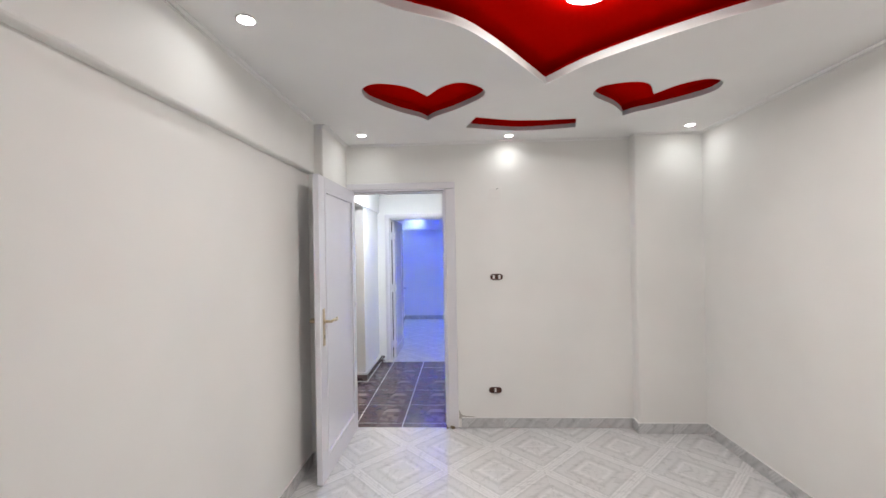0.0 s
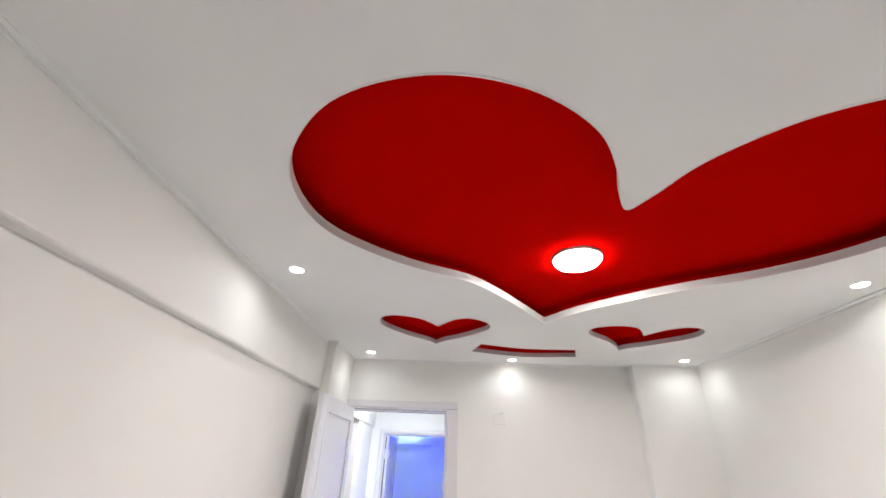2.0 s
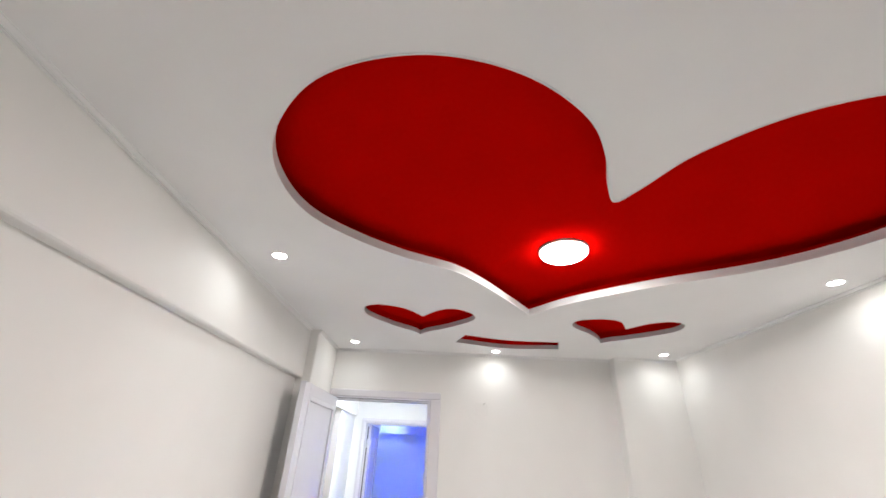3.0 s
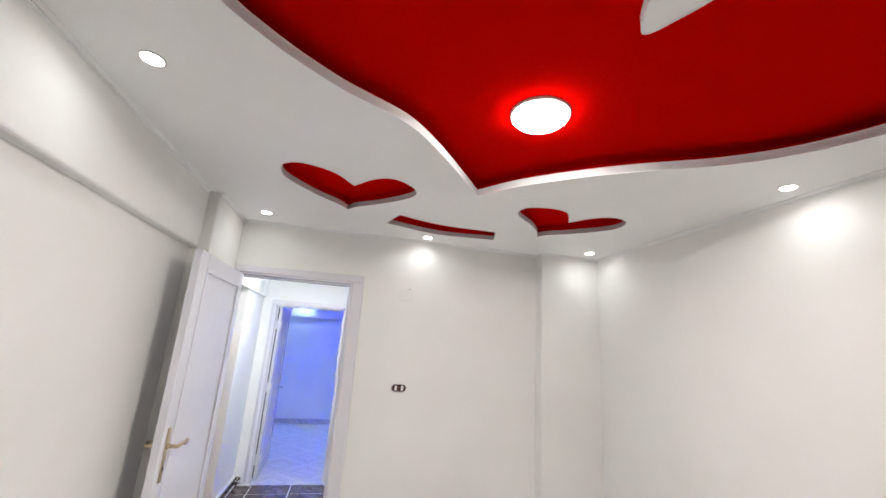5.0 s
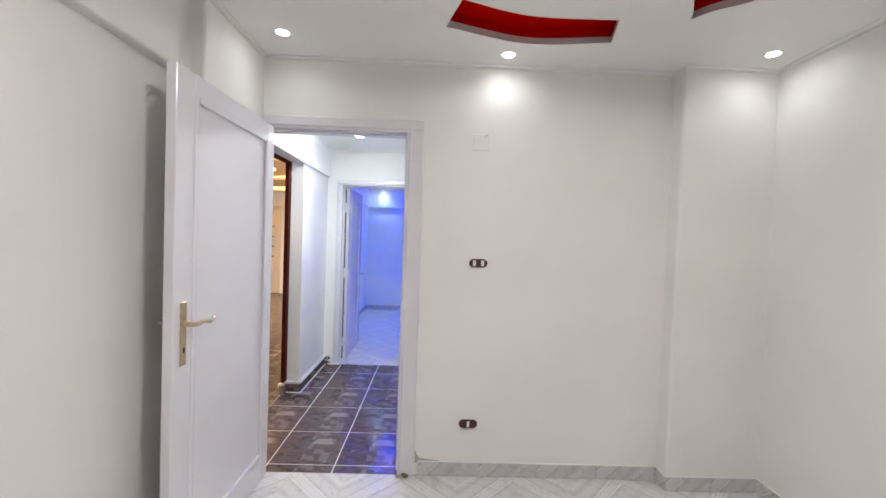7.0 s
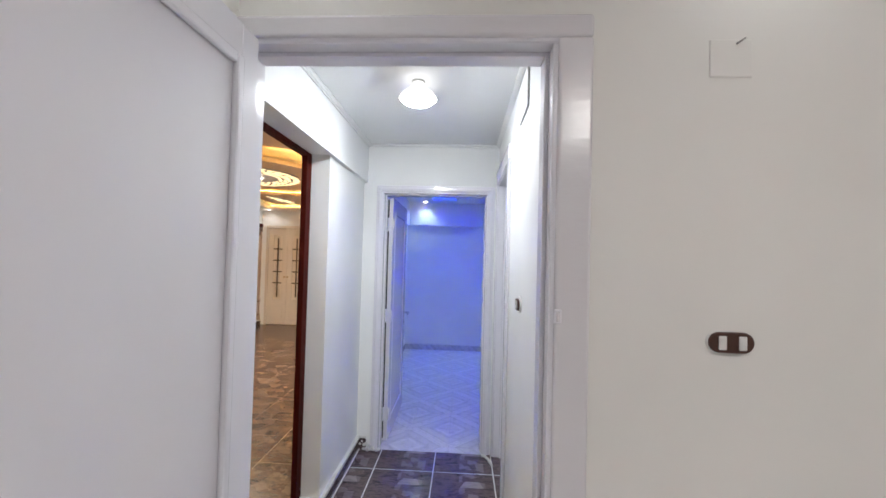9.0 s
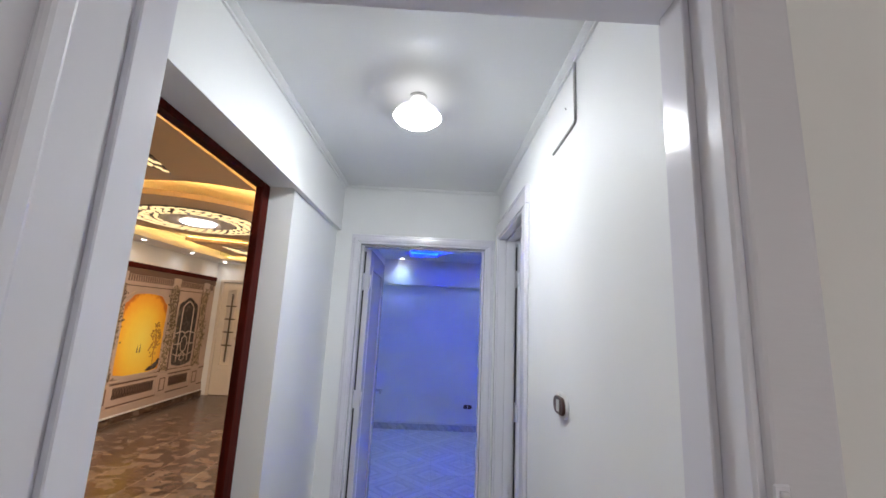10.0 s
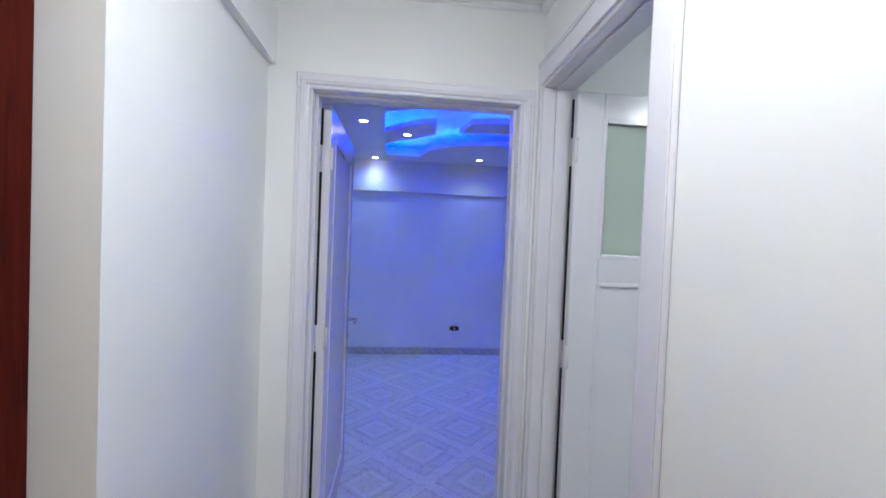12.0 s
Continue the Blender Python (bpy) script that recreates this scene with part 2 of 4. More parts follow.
def slab(outlines, z0, z1):
    """A flat sheet between z0 and z1 from closed outlines; inner ones are holes."""
    curve = bpy.data.curves.new("slab", "CURVE")
    curve.dimensions, curve.fill_mode, curve.extrude = "2D", "BOTH", (z1 - z0) / 2
    for line in outlines:
        s = curve.splines.new("POLY")
        s.points.add(len(line) - 1)
        for q, v in zip(s.points, line):
            q.co = (v[0], v[1], 0, 1)
        s.use_cyclic_u = True
    ob = bpy.data.objects.new("slab", curve)
    scene.collection.objects.link(ob)
    dg = bpy.context.evaluated_depsgraph_get()
    me = bpy.data.meshes.new_from_object(ob.evaluated_get(dg))
    bm = bmesh.new()
    bm.from_mesh(me)
    bmesh.ops.translate(bm, vec=(0, 0, (z0 + z1) / 2), verts=bm.verts)
    bpy.data.objects.remove(ob)
    bpy.data.curves.remove(curve)
    bpy.data.meshes.remove(me)
    return bm


def skirt(outline, z0, z1):
    """A thin upright band along a closed outline, 4 mm thick."""
    outer = grown(outline, 0.004)
    bm = bmesh.new()
    rings = [[bm.verts.new((*v, z)) for v in line] for line, z in ((outline, z0), (outline, z1), (outer, z1), (outer, z0))]
    n = len(outline)
    for a, b in zip(rings, rings[1:] + rings[:1]):
        for i in range(n):
            bm.faces.new((a[i], a[(i + 1) % n], b[(i + 1) % n], b[i]))
    return bm


def tube(points, radius, sides=8, flat=1.0):
    """A round rod along points."""
    bm, rings = bmesh.new(), []
    pts = [Vector(p) for p in points]
    for i, p in enumerate(pts):
        d = (pts[min(i + 1, len(pts) - 1)] - pts[max(i - 1, 0)]).normalized()
        side = d.cross(Vector((0, 0, 1)) if abs(d.z) < 0.9 else Vector((1, 0, 0))).normalized()
        up = side.cross(d)
        rings.append([bm.verts.new(p + radius * (math.cos(2 * math.pi * k / sides) * side + flat * math.sin(2 * math.pi * k / sides) * up)) for k in range(sides)])
    for a, b in zip(rings, rings[1:]):
        for k in range(sides):
            f = bm.faces.new((a[k], a[(k + 1) % sides], b[(k + 1) % sides], b[k]))
            f.smooth = True
    bm.faces.new(rings[0][::-1])
    bm.faces.new(rings[-1])
    return bm


def rect(x0, y0, x1, y1):
    return [Vector(v) for v in ((x0, y0), (x1, y0), (x1, y1), (x0, y1))]


# ---- bedroom shell ----
structure("floor_bedroom", box((ROOM_L - 0.1, ROOM_BACK - 0.1, -0.15), (ROOM_R + 0.1, 0.0, -0.0015)), M_FAINT_GROUT, "pale grout bed under grey-white bedroom floor tiles", "floor")
structure("wall_bedroom_door", boxes([((-1.12, 0, 0), (-0.886, 0.12, 2.75)), ((0.06, 0, 0), (ROOM_R + 0.12, 0.12, 2.75)), ((-0.886, 0, 2.095), (0.06, 0.12, 2.75))]),
          M_ROOM, "cream painted bedroom wall around the open doorway", "wall")
structure("wall_bedroom_left", box((ROOM_L - 0.12, ROOM_BACK, 0), (ROOM_L, 0, 2.75)), M_ROOM, "cream painted plain long bedroom wall", "wall")
structure("beam_bedroom", box((ROOM_L - 0.03, ROOM_BACK, 2.085), (-0.903, -0.56, CEIL + 0.02), 0.014, segments=3), M_ROOM, "shallow cream painted beam along the top of the wall", "beam")
structure("pillar_bedroom_left", box((ROOM_L - 0.03, -0.585, -0.03), (-0.84, 0.03, CEIL + 0.02), 0.012, segments=3), M_ROOM, "shallow cream painted pillar behind the open door", "pillar")
structure("pillar_bedroom_right", box((1.57, -0.10, -0.03), (ROOM_R + 0.03, 0.03, CEIL + 0.02), 0.015, segments=3), M_ROOM, "shallow cream painted pillar in the corner", "pillar")
structure("wall_bedroom_right", box((ROOM_R, ROOM_BACK, 0), (ROOM_R + 0.12, 0, 2.75)), M_ROOM, "cream painted plain bedroom side wall", "wall")
structure("wall_bedroom_back", box((ROOM_L - 0.12, ROOM_BACK - 0.12, 0), (ROOM_R + 0.12, ROOM_BACK, 2.75)), M_ROOM, "cream painted plain wall closing the bedroom", "wall")

HEART = rounded([(0.634, -1.146), (0.485, -1.355), (0.30, -1.60), (0.14, -1.765), (-0.10, -1.90), (-0.30, -2.06), (-0.44, -2.24), (-0.475, -2.46), (-0.415, -2.67), (-0.24, -2.865), (0.01, -2.942),
                 (0.255, -2.902), (0.458, -2.772), (0.570, -2.603), (0.632, -2.455), (0.679, -2.40), (0.732, -2.487), (0.817, -2.66), (1.0, -2.828), (1.25, -2.90), (1.52, -2.82), (1.74, -2.60), (1.80, -2.36),
                 (1.69, -2.10), (1.50, -1.90), (1.21, -1.715), (0.996, -1.552), (0.79, -1.36)], (0,))
SMALL_L = rounded([(-0.074, -0.589), (-0.125, -0.672), (-0.264, -0.806), (-0.391, -0.986), (-0.415, -1.10), (-0.385, -1.19), (-0.291, -1.23), (-0.146, -1.172), (-0.041, -1.03),
                   (0.068, -1.17), (0.177, -1.202), (0.29, -1.10), (0.28, -0.973), (0.119, -0.787), (-0.022, -0.668)], (0, 8))
SMALL_R = rounded([(1.295, -0.56), (1.248, -0.652), (1.146, -0.782), (0.998, -0.916), (0.95, -1.0), (0.976, -1.09), (1.11, -1.131), (1.228, -1.095), (1.328, -0.94),
                   (1.419, -1.078), (1.537, -1.135), (1.65, -1.075), (1.655, -0.917), (1.461, -0.714), (1.347, -0.630)], (0, 8))
SMILE = rounded([(0.264, -0.628), (0.58, -0.53), (0.985, -0.527), (1.04, -0.325), (0.62, -0.28), (0.20, -0.405)], (0, 2, 3, 5))
HOLES = [HEART, SMALL_L, SMALL_R, SMILE]
structure("ceiling_bedroom", slab([rect(ROOM_L - 0.05, ROOM_BACK - 0.05, ROOM_R + 0.05, 0.05), *HOLES], CEIL, CEIL + 0.028), M_CEIL,
          "cream gypsum ceiling with heart-shaped cut-outs", "ceiling")
structure("ceiling_bedroom_slab", box((ROOM_L - 0.1, ROOM_BACK - 0.1, CEIL + 0.19), (ROOM_R + 0.1, 0.1, CEIL + 0.3)), M_CEIL, "plain slab above the hung ceiling", "ceiling")


def recess(name, line, label, deep=0.05, out=1.11, rim=0.045):
    t = thing(name, pose(0, 0, 0), label, "ceiling recess", "red ceiling recesses")
    part("lip", skirt(line, CEIL - 0.003, CEIL + rim), M_LIP, t, "white board edge")
    middle = sum(line, Vector((0, 0))) / len(line)
    wide = [middle + (v - middle) * out for v in line]
    part("back_panel", slab([wide], CEIL + rim + deep, CEIL + rim + 0.01 + deep), M_RED, t)
    part("side", skirt(wide, CEIL + 0.03, CEIL + rim + deep), M_RED, t)
    return t


recess("heart_recess", HEART, "large heart-shaped ceiling recess painted deep red with white edge", 0.058, 1.11, 0.037)
for line in (SMALL_L, SMALL_R):
    recess("small_heart_recess", line, "small heart-shaped red ceiling recess with white edge", 0.05, 1.06, 0.03)
recess("smile_recess", SMILE, "curved smile-shaped red slot in the cream ceiling", 0.05, 1.06, 0.03)


def crown(name, a, b, inward, z, material, size=0.035):
    """A small hollow moulding between wall and ceiling from a to b."""
    a, b, inward = Vector((*a, z)), Vector((*b, z)), Vector((*inward, 0))
    prof = [(0, 0), (size, 0), (size, -0.006), (size * 0.6, -0.012), (size * 0.25, -size * 0.6), (0.008, -size), (0, -size)]
    bm = bmesh.new()
    rings = [[bm.verts.new(e + inward * u + Vector((0, 0, w))) for u, w in prof] for e in (a, b)]
    n = len(prof)
    for i in range(n):
        bm.faces.new((rings[0][i], rings[0][(i + 1) % n], rings[1][(i + 1) % n], rings[1][i]))
    bm.faces.new(rings[0][::-1])
    bm.faces.new(rings[1])
    return structure(name, bm, material, "thin moulding where wall meets ceiling", "moulding")


crown("trim_bedroom_door", (-0.80, 0), (1.57, 0), (0, -1), CEIL, M_CEIL, 0.02)
crown("trim_bedroom_pillar", (1.57, -0.10), (ROOM_R, -0.10), (0, -1), CEIL, M_CEIL, 0.02)
crown("trim_bedroom_right", (ROOM_R, ROOM_BACK), (ROOM_R, -0.135), (-1, 0), CEIL, M_CEIL, 0.02)
crown("trim_bedroom_beam", (-0.903, ROOM_BACK), (-0.903, -0.61), (1, 0), CEIL, M_CEIL, 0.02)
crown("trim_bedroom_corner", (-0.84, -0.585), (-0.84, -0.02), (1, 0), CEIL, M_CEIL, 0.02)


def downlight(x, y, z, group, lens=M_DOWN, watts=DOWN_W, colour=(0.92, 0.985, 1.0), angle=170, blend=0.85):
    t = thing("downlight", pose(x, y, z), "small round white recessed downlight, lit", "downlight", group)
    ring = turned([(0.030, 0.0), (0.039, 0.0), (0.039, -0.003), (0.036, -0.005), (0.033, -0.005), (0.030, -0.002)], 24)
    part("ring", ring, M_WHITE_PLASTIC, t)
    part("lens", turned([(0.001, -0.006), (0.022, -0.0065), (0.033, -0.0045), (0.033, -0.001)][::-1], 24), lens, t, "glowing lens")
    lamp("downlight_lamp", "SPOT", pose(x, y, z - 0.012), watts, colour, 0.08, angle, blend)
    return t


for x, y in ((-0.63, -0.28), (0.55, -0.15), (1.91, -0.29), (-0.69, -1.86), (1.95, -1.82)):
    downlight(x, y, CEIL, "bedroom downlights")

heart_lamp = thing("ceiling_lamp", pose(0.660, -1.850, CEIL + 0.095), "round flat white ceiling lamp glowing on the red recess", "ceiling lamp")
part("rim", turned([(0.085, 0), (0.118, 0), (0.118, -0.008), (0.114, -0.012), (0.109, -0.012), (0.104, -0.008)], 40), M_WHITE_PLASTIC, heart_lamp)
part("diffuser", turned([(0.111, -0.006), (0.110, -0.020), (0.100, -0.030), (0.06, -0.036), (0.002, -0.038)], 40), M_BRIGHT, heart_lamp, "glowing diffuser")
lamp("heart_lamp", "AREA", pose(0.660, -1.850, CEIL + 0.053), HEART_W, (1.0, 0.985, 0.95), 0.22)


# ---- doors ----
def door_frame(name, m, clear, height, depth, label, casing=0.07, back=True, tight=False):
    """A painted frame: clear opening from x 0 to clear, wall from y 0 to depth."""
    t = thing(name, m, label, "door frame", kind="structure")
    for side, x in (("jamb", -0.06), ("jamb", clear)):
        part(side, box((x, -0.006, 0), (x + 0.06, depth + 0.006, height), 0.004), M_GLOSS, t)
    part("head", box((-0.06, -0.006, height), (clear + 0.06, depth + 0.006, height + 0.06), 0.004), M_GLOSS, t)
    stop = bmesh.new()
    for lo, hi in (((0, 0.042, 0), (0.012, depth - 0.02, height)), ((clear - 0.012, 0.042, 0), (clear, depth - 0.02, height)), ((0.012, 0.042, height - 0.012), (clear - 0.012, depth - 0.02, height))):
        box(lo, hi, 0.002, stop)
    part("stop", stop, M_GLOSS, t)
    for y0, y1 in ((-0.016, 0.001), (depth - 0.001, depth + 0.016))[:2 if back else 1]:
        e = 0.06 + casing - 0.03
        left = -0.013 if y0 < 0 and tight else -e
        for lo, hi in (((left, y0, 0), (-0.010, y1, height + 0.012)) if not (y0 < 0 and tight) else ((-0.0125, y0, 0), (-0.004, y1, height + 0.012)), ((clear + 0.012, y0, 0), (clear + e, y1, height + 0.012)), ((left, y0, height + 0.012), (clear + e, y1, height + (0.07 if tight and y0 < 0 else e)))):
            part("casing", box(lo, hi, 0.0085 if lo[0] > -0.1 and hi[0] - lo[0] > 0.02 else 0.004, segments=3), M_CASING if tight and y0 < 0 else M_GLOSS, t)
        yb0, yb1 = (y0 - 0.004, y0) if y0 < 0 else (y1, y1 + 0.004)
        for lo, hi in (((left + 0.004, yb0, 0), (left + (0.022 if not (y0 < 0 and tight) else 0.006), yb1, height + e - 0.022)), ((clear + e - 0.022, yb0, 0), (clear + e - 0.004, yb1, height + e - 0.022)),
                       ((left + 0.004, yb0, height + e - 0.022), (clear + e - 0.004, yb1, height + e - 0.004))):
            if not tight:
                part("bead", box(lo, hi, 0.002), M_GLOSS, t)
    return t


def lever(parent, x, z, side, material, flip=1):
    """A long plate with a lever on one face of a leaf; side is +1 or -1 in y."""
    y = 0.02 * side
    lo, hi = sorted((y, y + 0.006 * side))
    plate = part("handle_plate", box((x - 0.017, lo, z - 0.16), (x + 0.017, hi, z + 0.085), 0.0025), material, parent, "brass handle plate")
    part("rose", turned([(0.014, 0.0), (0.014, 0.006), (0.011, 0.012)], 16, pose(x, y + 0.005 * side, z, -90 * side)), material, plate)
    pts = [(x, y, z), (x, y + 0.045 * side, z), (x - 0.010 * flip, y + 0.054 * side, z + 0.001), (x - 0.035 * flip, y + 0.056 * side, z + 0.006), (x - 0.062 * flip, y + 0.056 * side, z + 0.003),
           (x - 0.088 * flip, y + 0.055 * side, z - 0.004), (x - 0.108 * flip, y + 0.054 * side, z), (x - 0.118 * flip, y + 0.053 * side, z + 0.007)]
    part("lever", tube(pts, 0.0075, 10, 1.2), material, plate)
    part("keyhole", box((x - 0.004, min(y, y + 0.0075 * side), z - 0.11), (x + 0.004, max(y, y + 0.0075 * side), z - 0.09), 0.001), M_GAP, plate)


def door_leaf(name, m, width, height, panels, label, glass=None, metal=M_BRASS, cross=1.06, handle=True, seal=None, hinge_stile=0.11, bead_width=0.022, proud=0.006):
    """A leaf hinged at x 0, running to x = width, 40 mm thick about y = 0. panels: (z0, z1) fields between stiles."""
    t = thing(name, m, label, "door")
    s, h, q = 0.11, 0.02, hinge_stile
    part("stile", box((0.002, -h, 0.008), (q, h, height), 0.003), M_GLOSS, t)
    part("stile", box((width - s, -h, 0.008), (width, h, height), 0.003), M_GLOSS, t)
    edges = [0.008] + [z for p in panels for z in p] + [height]
    for z0, z1 in zip(edges[::2], edges[1::2]):
        part("rail", box((q, -h, z0), (width - s, h, z1), 0.002), M_GLOSS, t)
    for i, (z0, z1) in enumerate(panels):
        glazed = glass is not None and i == len(panels) - 1
        part("pane" if glazed else "panel", box((q, -0.004 if glazed else -0.010, z0), (width - s, 0.004 if glazed else 0.010, z1)), glass if glazed else M_GLOSS, t, "frosted glass pane" if glazed else "")
        bead = bmesh.new()
        for y0, y1 in ((-h - proud, -0.010), (0.010, h + proud)):
            b = bead_width
            for lo, hi in (((q - 0.006, y0, z0 - 0.006), (q + b, y1, z1 + 0.006)), ((width - s - b, y0, z0 - 0.006), (width - s + 0.006, y1, z1 + 0.006)),
                           ((q + b, y0, z0 - 0.006), (width - s - b, y1, z0 + b)), ((q + b, y0, z1 - b), (width - s - b, y1, z1 + 0.006))):
                box(lo, hi, min(0.006, b * 0.3), bead, 2)
        part("bead", bead, M_GLOSS, t)
    for z in (0.22, 1.0, height - 0.22):
        part("hinge", turned([(0.007, -0.045), (0.007, 0.045)], 10, Matrix.Translation((0, -h - 0.004, z))), M_GLOSS, t)
    # black strips along the hinge edge, painted shade in place of an open gap
    for z0, z1 in ((0.03, 0.165), (0.275, 0.945), (1.055, height - 0.275), (height - 0.165, height - 0.02)) if seal else ():
        part("seal", box((-0.004, h - 0.008, z0), (0.0015, h + seal, z1)), M_GAP, t, "dark strip painted as shade in the hinge gap")
    if handle:
        lever(t, width - 0.055, cross, 1, metal)
        lever(t, width - 0.055, cross, -1, metal)
    return t


door_frame("door_1_frame", pose(-0.826, 0, 0), 0.826, 2.035, 0.12, "white gloss painted frame around the bedroom doorway", tight=True)
door_leaf("door_1", pose(-0.783, -0.028, 0, 0, 0, -90.6), 0.84, 2.03, [(0.15, 1.943)], "white gloss panelled bedroom door standing wide open", hinge_stile=0.075)
door_frame("door_2_frame", pose(-0.838, COR_END, 0), 0.79, 1.966, 0.12, "white gloss painted frame around the blue room's doorway", casing=0.015)
door_leaf("door_2", pose(-0.810, COR_END + 0.128, 0, 0, 0, 90.3), 0.79, 1.955, [(0.14, 1.84)], "white panelled door standing open into the blue-lit room", metal=M_STEEL, cross=0.93, seal=0.004, bead_width=0.016, proud=0.004)

# ---- corridor shell ----
structure("floor_corridor", boxes([((COR_L - 0.13, 0.0, -0.15), (0.10, COR_END, -0.0015))]), M_GROUT, "pale grout bed under dark corridor tiles", "floor")
structure("wall_corridor_left", boxes([((LIV_R + 0.002, 1.21, 0), (COR_L, COR_END, 2.7)), ((LIV_R + 0.002, 0.12, 2.055), (COR_L, 1.21, 2.7)), ((LIV_R + 0.002, 0.12, 0), (COR_L, 0.19, 2.055))]),
          M_HALL, "white painted corridor wall with a wide opening to the living room", "wall")
structure("beam_corridor", box((COR_L, 0.12, 2.045), (COR_L + 0.028, COR_END, COR_CEIL)), M_HALL, "white painted beam above the corridor opening", "beam")
structure("wall_corridor_right", boxes([((COR_R, 0.12, 0), (COR_R + 0.12, 1.24, 2.7)), ((COR_R, 1.24, 2.09), (COR_R + 0.12, COR_END, 2.7)), ((COR_R, 1.995, 0), (COR_R + 0.12, COR_END, 2.09))]),
          M_HALL, "white painted corridor wall beside the washroom door", "wall")
structure("wall_corridor_end", boxes([((LIV_R + 0.002, COR_END, 0), (-0.898, COR_END + 0.12, 2.7)), ((0.012, COR_END, 0), (2.3, COR_END + 0.12, 2.7)), ((-0.898, COR_END, 2.026), (0.012, COR_END + 0.12, 2.7))]),
          M_HALL, "white painted wall around the blue room's doorway", "wall")
structure("ceiling_corridor", box((COR_L - 0.1, 0.12, COR_CEIL), (COR_R + 0.1, COR_END, COR_CEIL + 0.1)), M_HALL_CEIL, "flat white corridor ceiling", "ceiling")
crown("trim_corridor_left", (COR_L + 0.028, 0.12), (COR_L + 0.028, COR_END), (1, 0), COR_CEIL, M_HALL, 0.025)
crown("trim_corridor_right", (COR_R, 0.12), (COR_R, COR_END), (-1, 0), COR_CEIL, M_HALL, 0.025)
crown("trim_corridor_end", (COR_L + 0.053, COR_END), (COR_R - 0.025, COR_END), (0, -1), COR_CEIL, M_HALL, 0.02)

# ---- the blue room shell ----
structure("floor_blue_room", box((BLUE_L - 0.1, COR_END, -0.15), (BLUE_R + 0.1, BLUE_END + 0.1, -0.0015)), M_FAINT_GROUT, "pale grout bed under the blue room's tiles", "floor")
structure("wall_blue_left", box((BLUE_L - 0.17, COR_END + 0.12, 0), (BLUE_L, BLUE_END + 0.12, 2.7)), M_HALL, "white wall lit blue beside the open door", "wall")
structure("wall_blue_far", box((BLUE_L, BLUE_END, 0), (BLUE_R, BLUE_END + 0.12, 2.7)), M_HALL, "white far wall lit blue", "wall")
structure("wall_blue_right", box((BLUE_R, COR_END + 0.12, 0), (BLUE_R + 0.12, BLUE_END + 0.12, 2.7)), M_HALL, "white side wall lit blue", "wall")
structure("beam_blue_far", box((BLUE_L, BLUE_END - 0.05, 1.985), (BLUE_R, BLUE_END, BLUE_CEIL)), M_HALL, "shallow beam on the far wall", "beam")
structure("beam_blue_left", box((BLUE_L, COR_END + 0.12, 1.985), (BLUE_L + 0.035, BLUE_END - 0.05, BLUE_CEIL)), M_HALL, "shallow beam on the side wall", "beam")
BLUE_HOLE = rounded([(-0.65, 3.45), (-0.68, 4.2), (-0.695, 4.93), (-0.50, 4.95), (-0.32, 4.96), (-0.265, 4.68), (-0.13, 4.48), (0.05, 4.34), (0.24, 4.27), (0.48, 4.25), (0.80, 4.30), (1.02, 4.48),
                     (1.16, 4.68), (1.21, 4.96), (1.58, 4.93), (1.58, 3.45), (1.10, 3.26), (0.70, 3.18), (0.225, 3.18), (-0.25, 3.26)], (0, 2, 4, 13, 14, 15))
structure("ceiling_blue_room", slab([rect(BLUE_L - 0.05, COR_END + 0.1, BLUE_R + 0.05, BLUE_END + 0.05), BLUE_HOLE], BLUE_CEIL, BLUE_CEIL + 0.05), M_HALL,
          "white hung ceiling with a curved blue-lit opening", "ceiling")
structure("ceiling_blue_slab", box((BLUE_L - 0.1, COR_END + 0.1, BLUE_CEIL + 0.17), (BLUE_R + 0.1, BLUE_END + 0.1, BLUE_CEIL + 0.3)), M_HALL, "slab above the hung ceiling, washed with blue light", "ceiling")

# ---- the living room shell ----
structure("floor_living_room", boxes([((LIV_L - 0.1, -1.6, -0.15), (COR_L - 0.13, LIV_END + 0.1, -0.0015))]), M_BROWN_GROUT, "tan grout bed under brown living room tiles", "floor")
structure("wall_living_mural", box((LIV_L - 0.12, -1.6, 0), (LIV_L, LIV_END + 0.12, 2.85)), M_HALL, "white wall behind the printed panels", "wall")
structure("wall_living_far", boxes([((LIV_L, LIV_END, 0), (-4.33, LIV_END + 0.12, 2.85)), ((-3.43, LIV_END, 0), (LIV_R + 0.2, LIV_END + 0.12, 2.85)), ((-4.33, LIV_END, 2.06), (-3.43, LIV_END + 0.12, 2.85))]),
          M_HALL, "cream wall around the glazed double door", "wall")
structure("wall_living_right", boxes([((LIV_R - 0.004, 1.21, 0), (LIV_R, COR_END, 2.85)), ((BLUE_L - 0.176, COR_END, 0), (BLUE_L - 0.172, LIV_END, 2.85)), ((BLUE_L - 0.172, COR_END, 0), (LIV_R, COR_END + 0.004, 2.85)), ((LIV_R - 0.004, -1.6, 0), (LIV_R, 0.19, 2.85)), ((LIV_R - 0.004, 0.19, 2.055), (LIV_R, 1.21, 2.85))]),
          M_HALL, "plain wall beside the opening", "wall")
structure("wall_living_back", box((LIV_L - 0.12, -1.72, 0), (LIV_R, -1.6, 2.85)), M_HALL, "plain wall closing the living room", "wall")
structure("wall_behind_double_door", box((-4.6, LIV_END + 0.5, 0), (-3.2, LIV_END + 0.6, 2.85)), M_HALL, "pale wall behind the glazed double door", "wall")
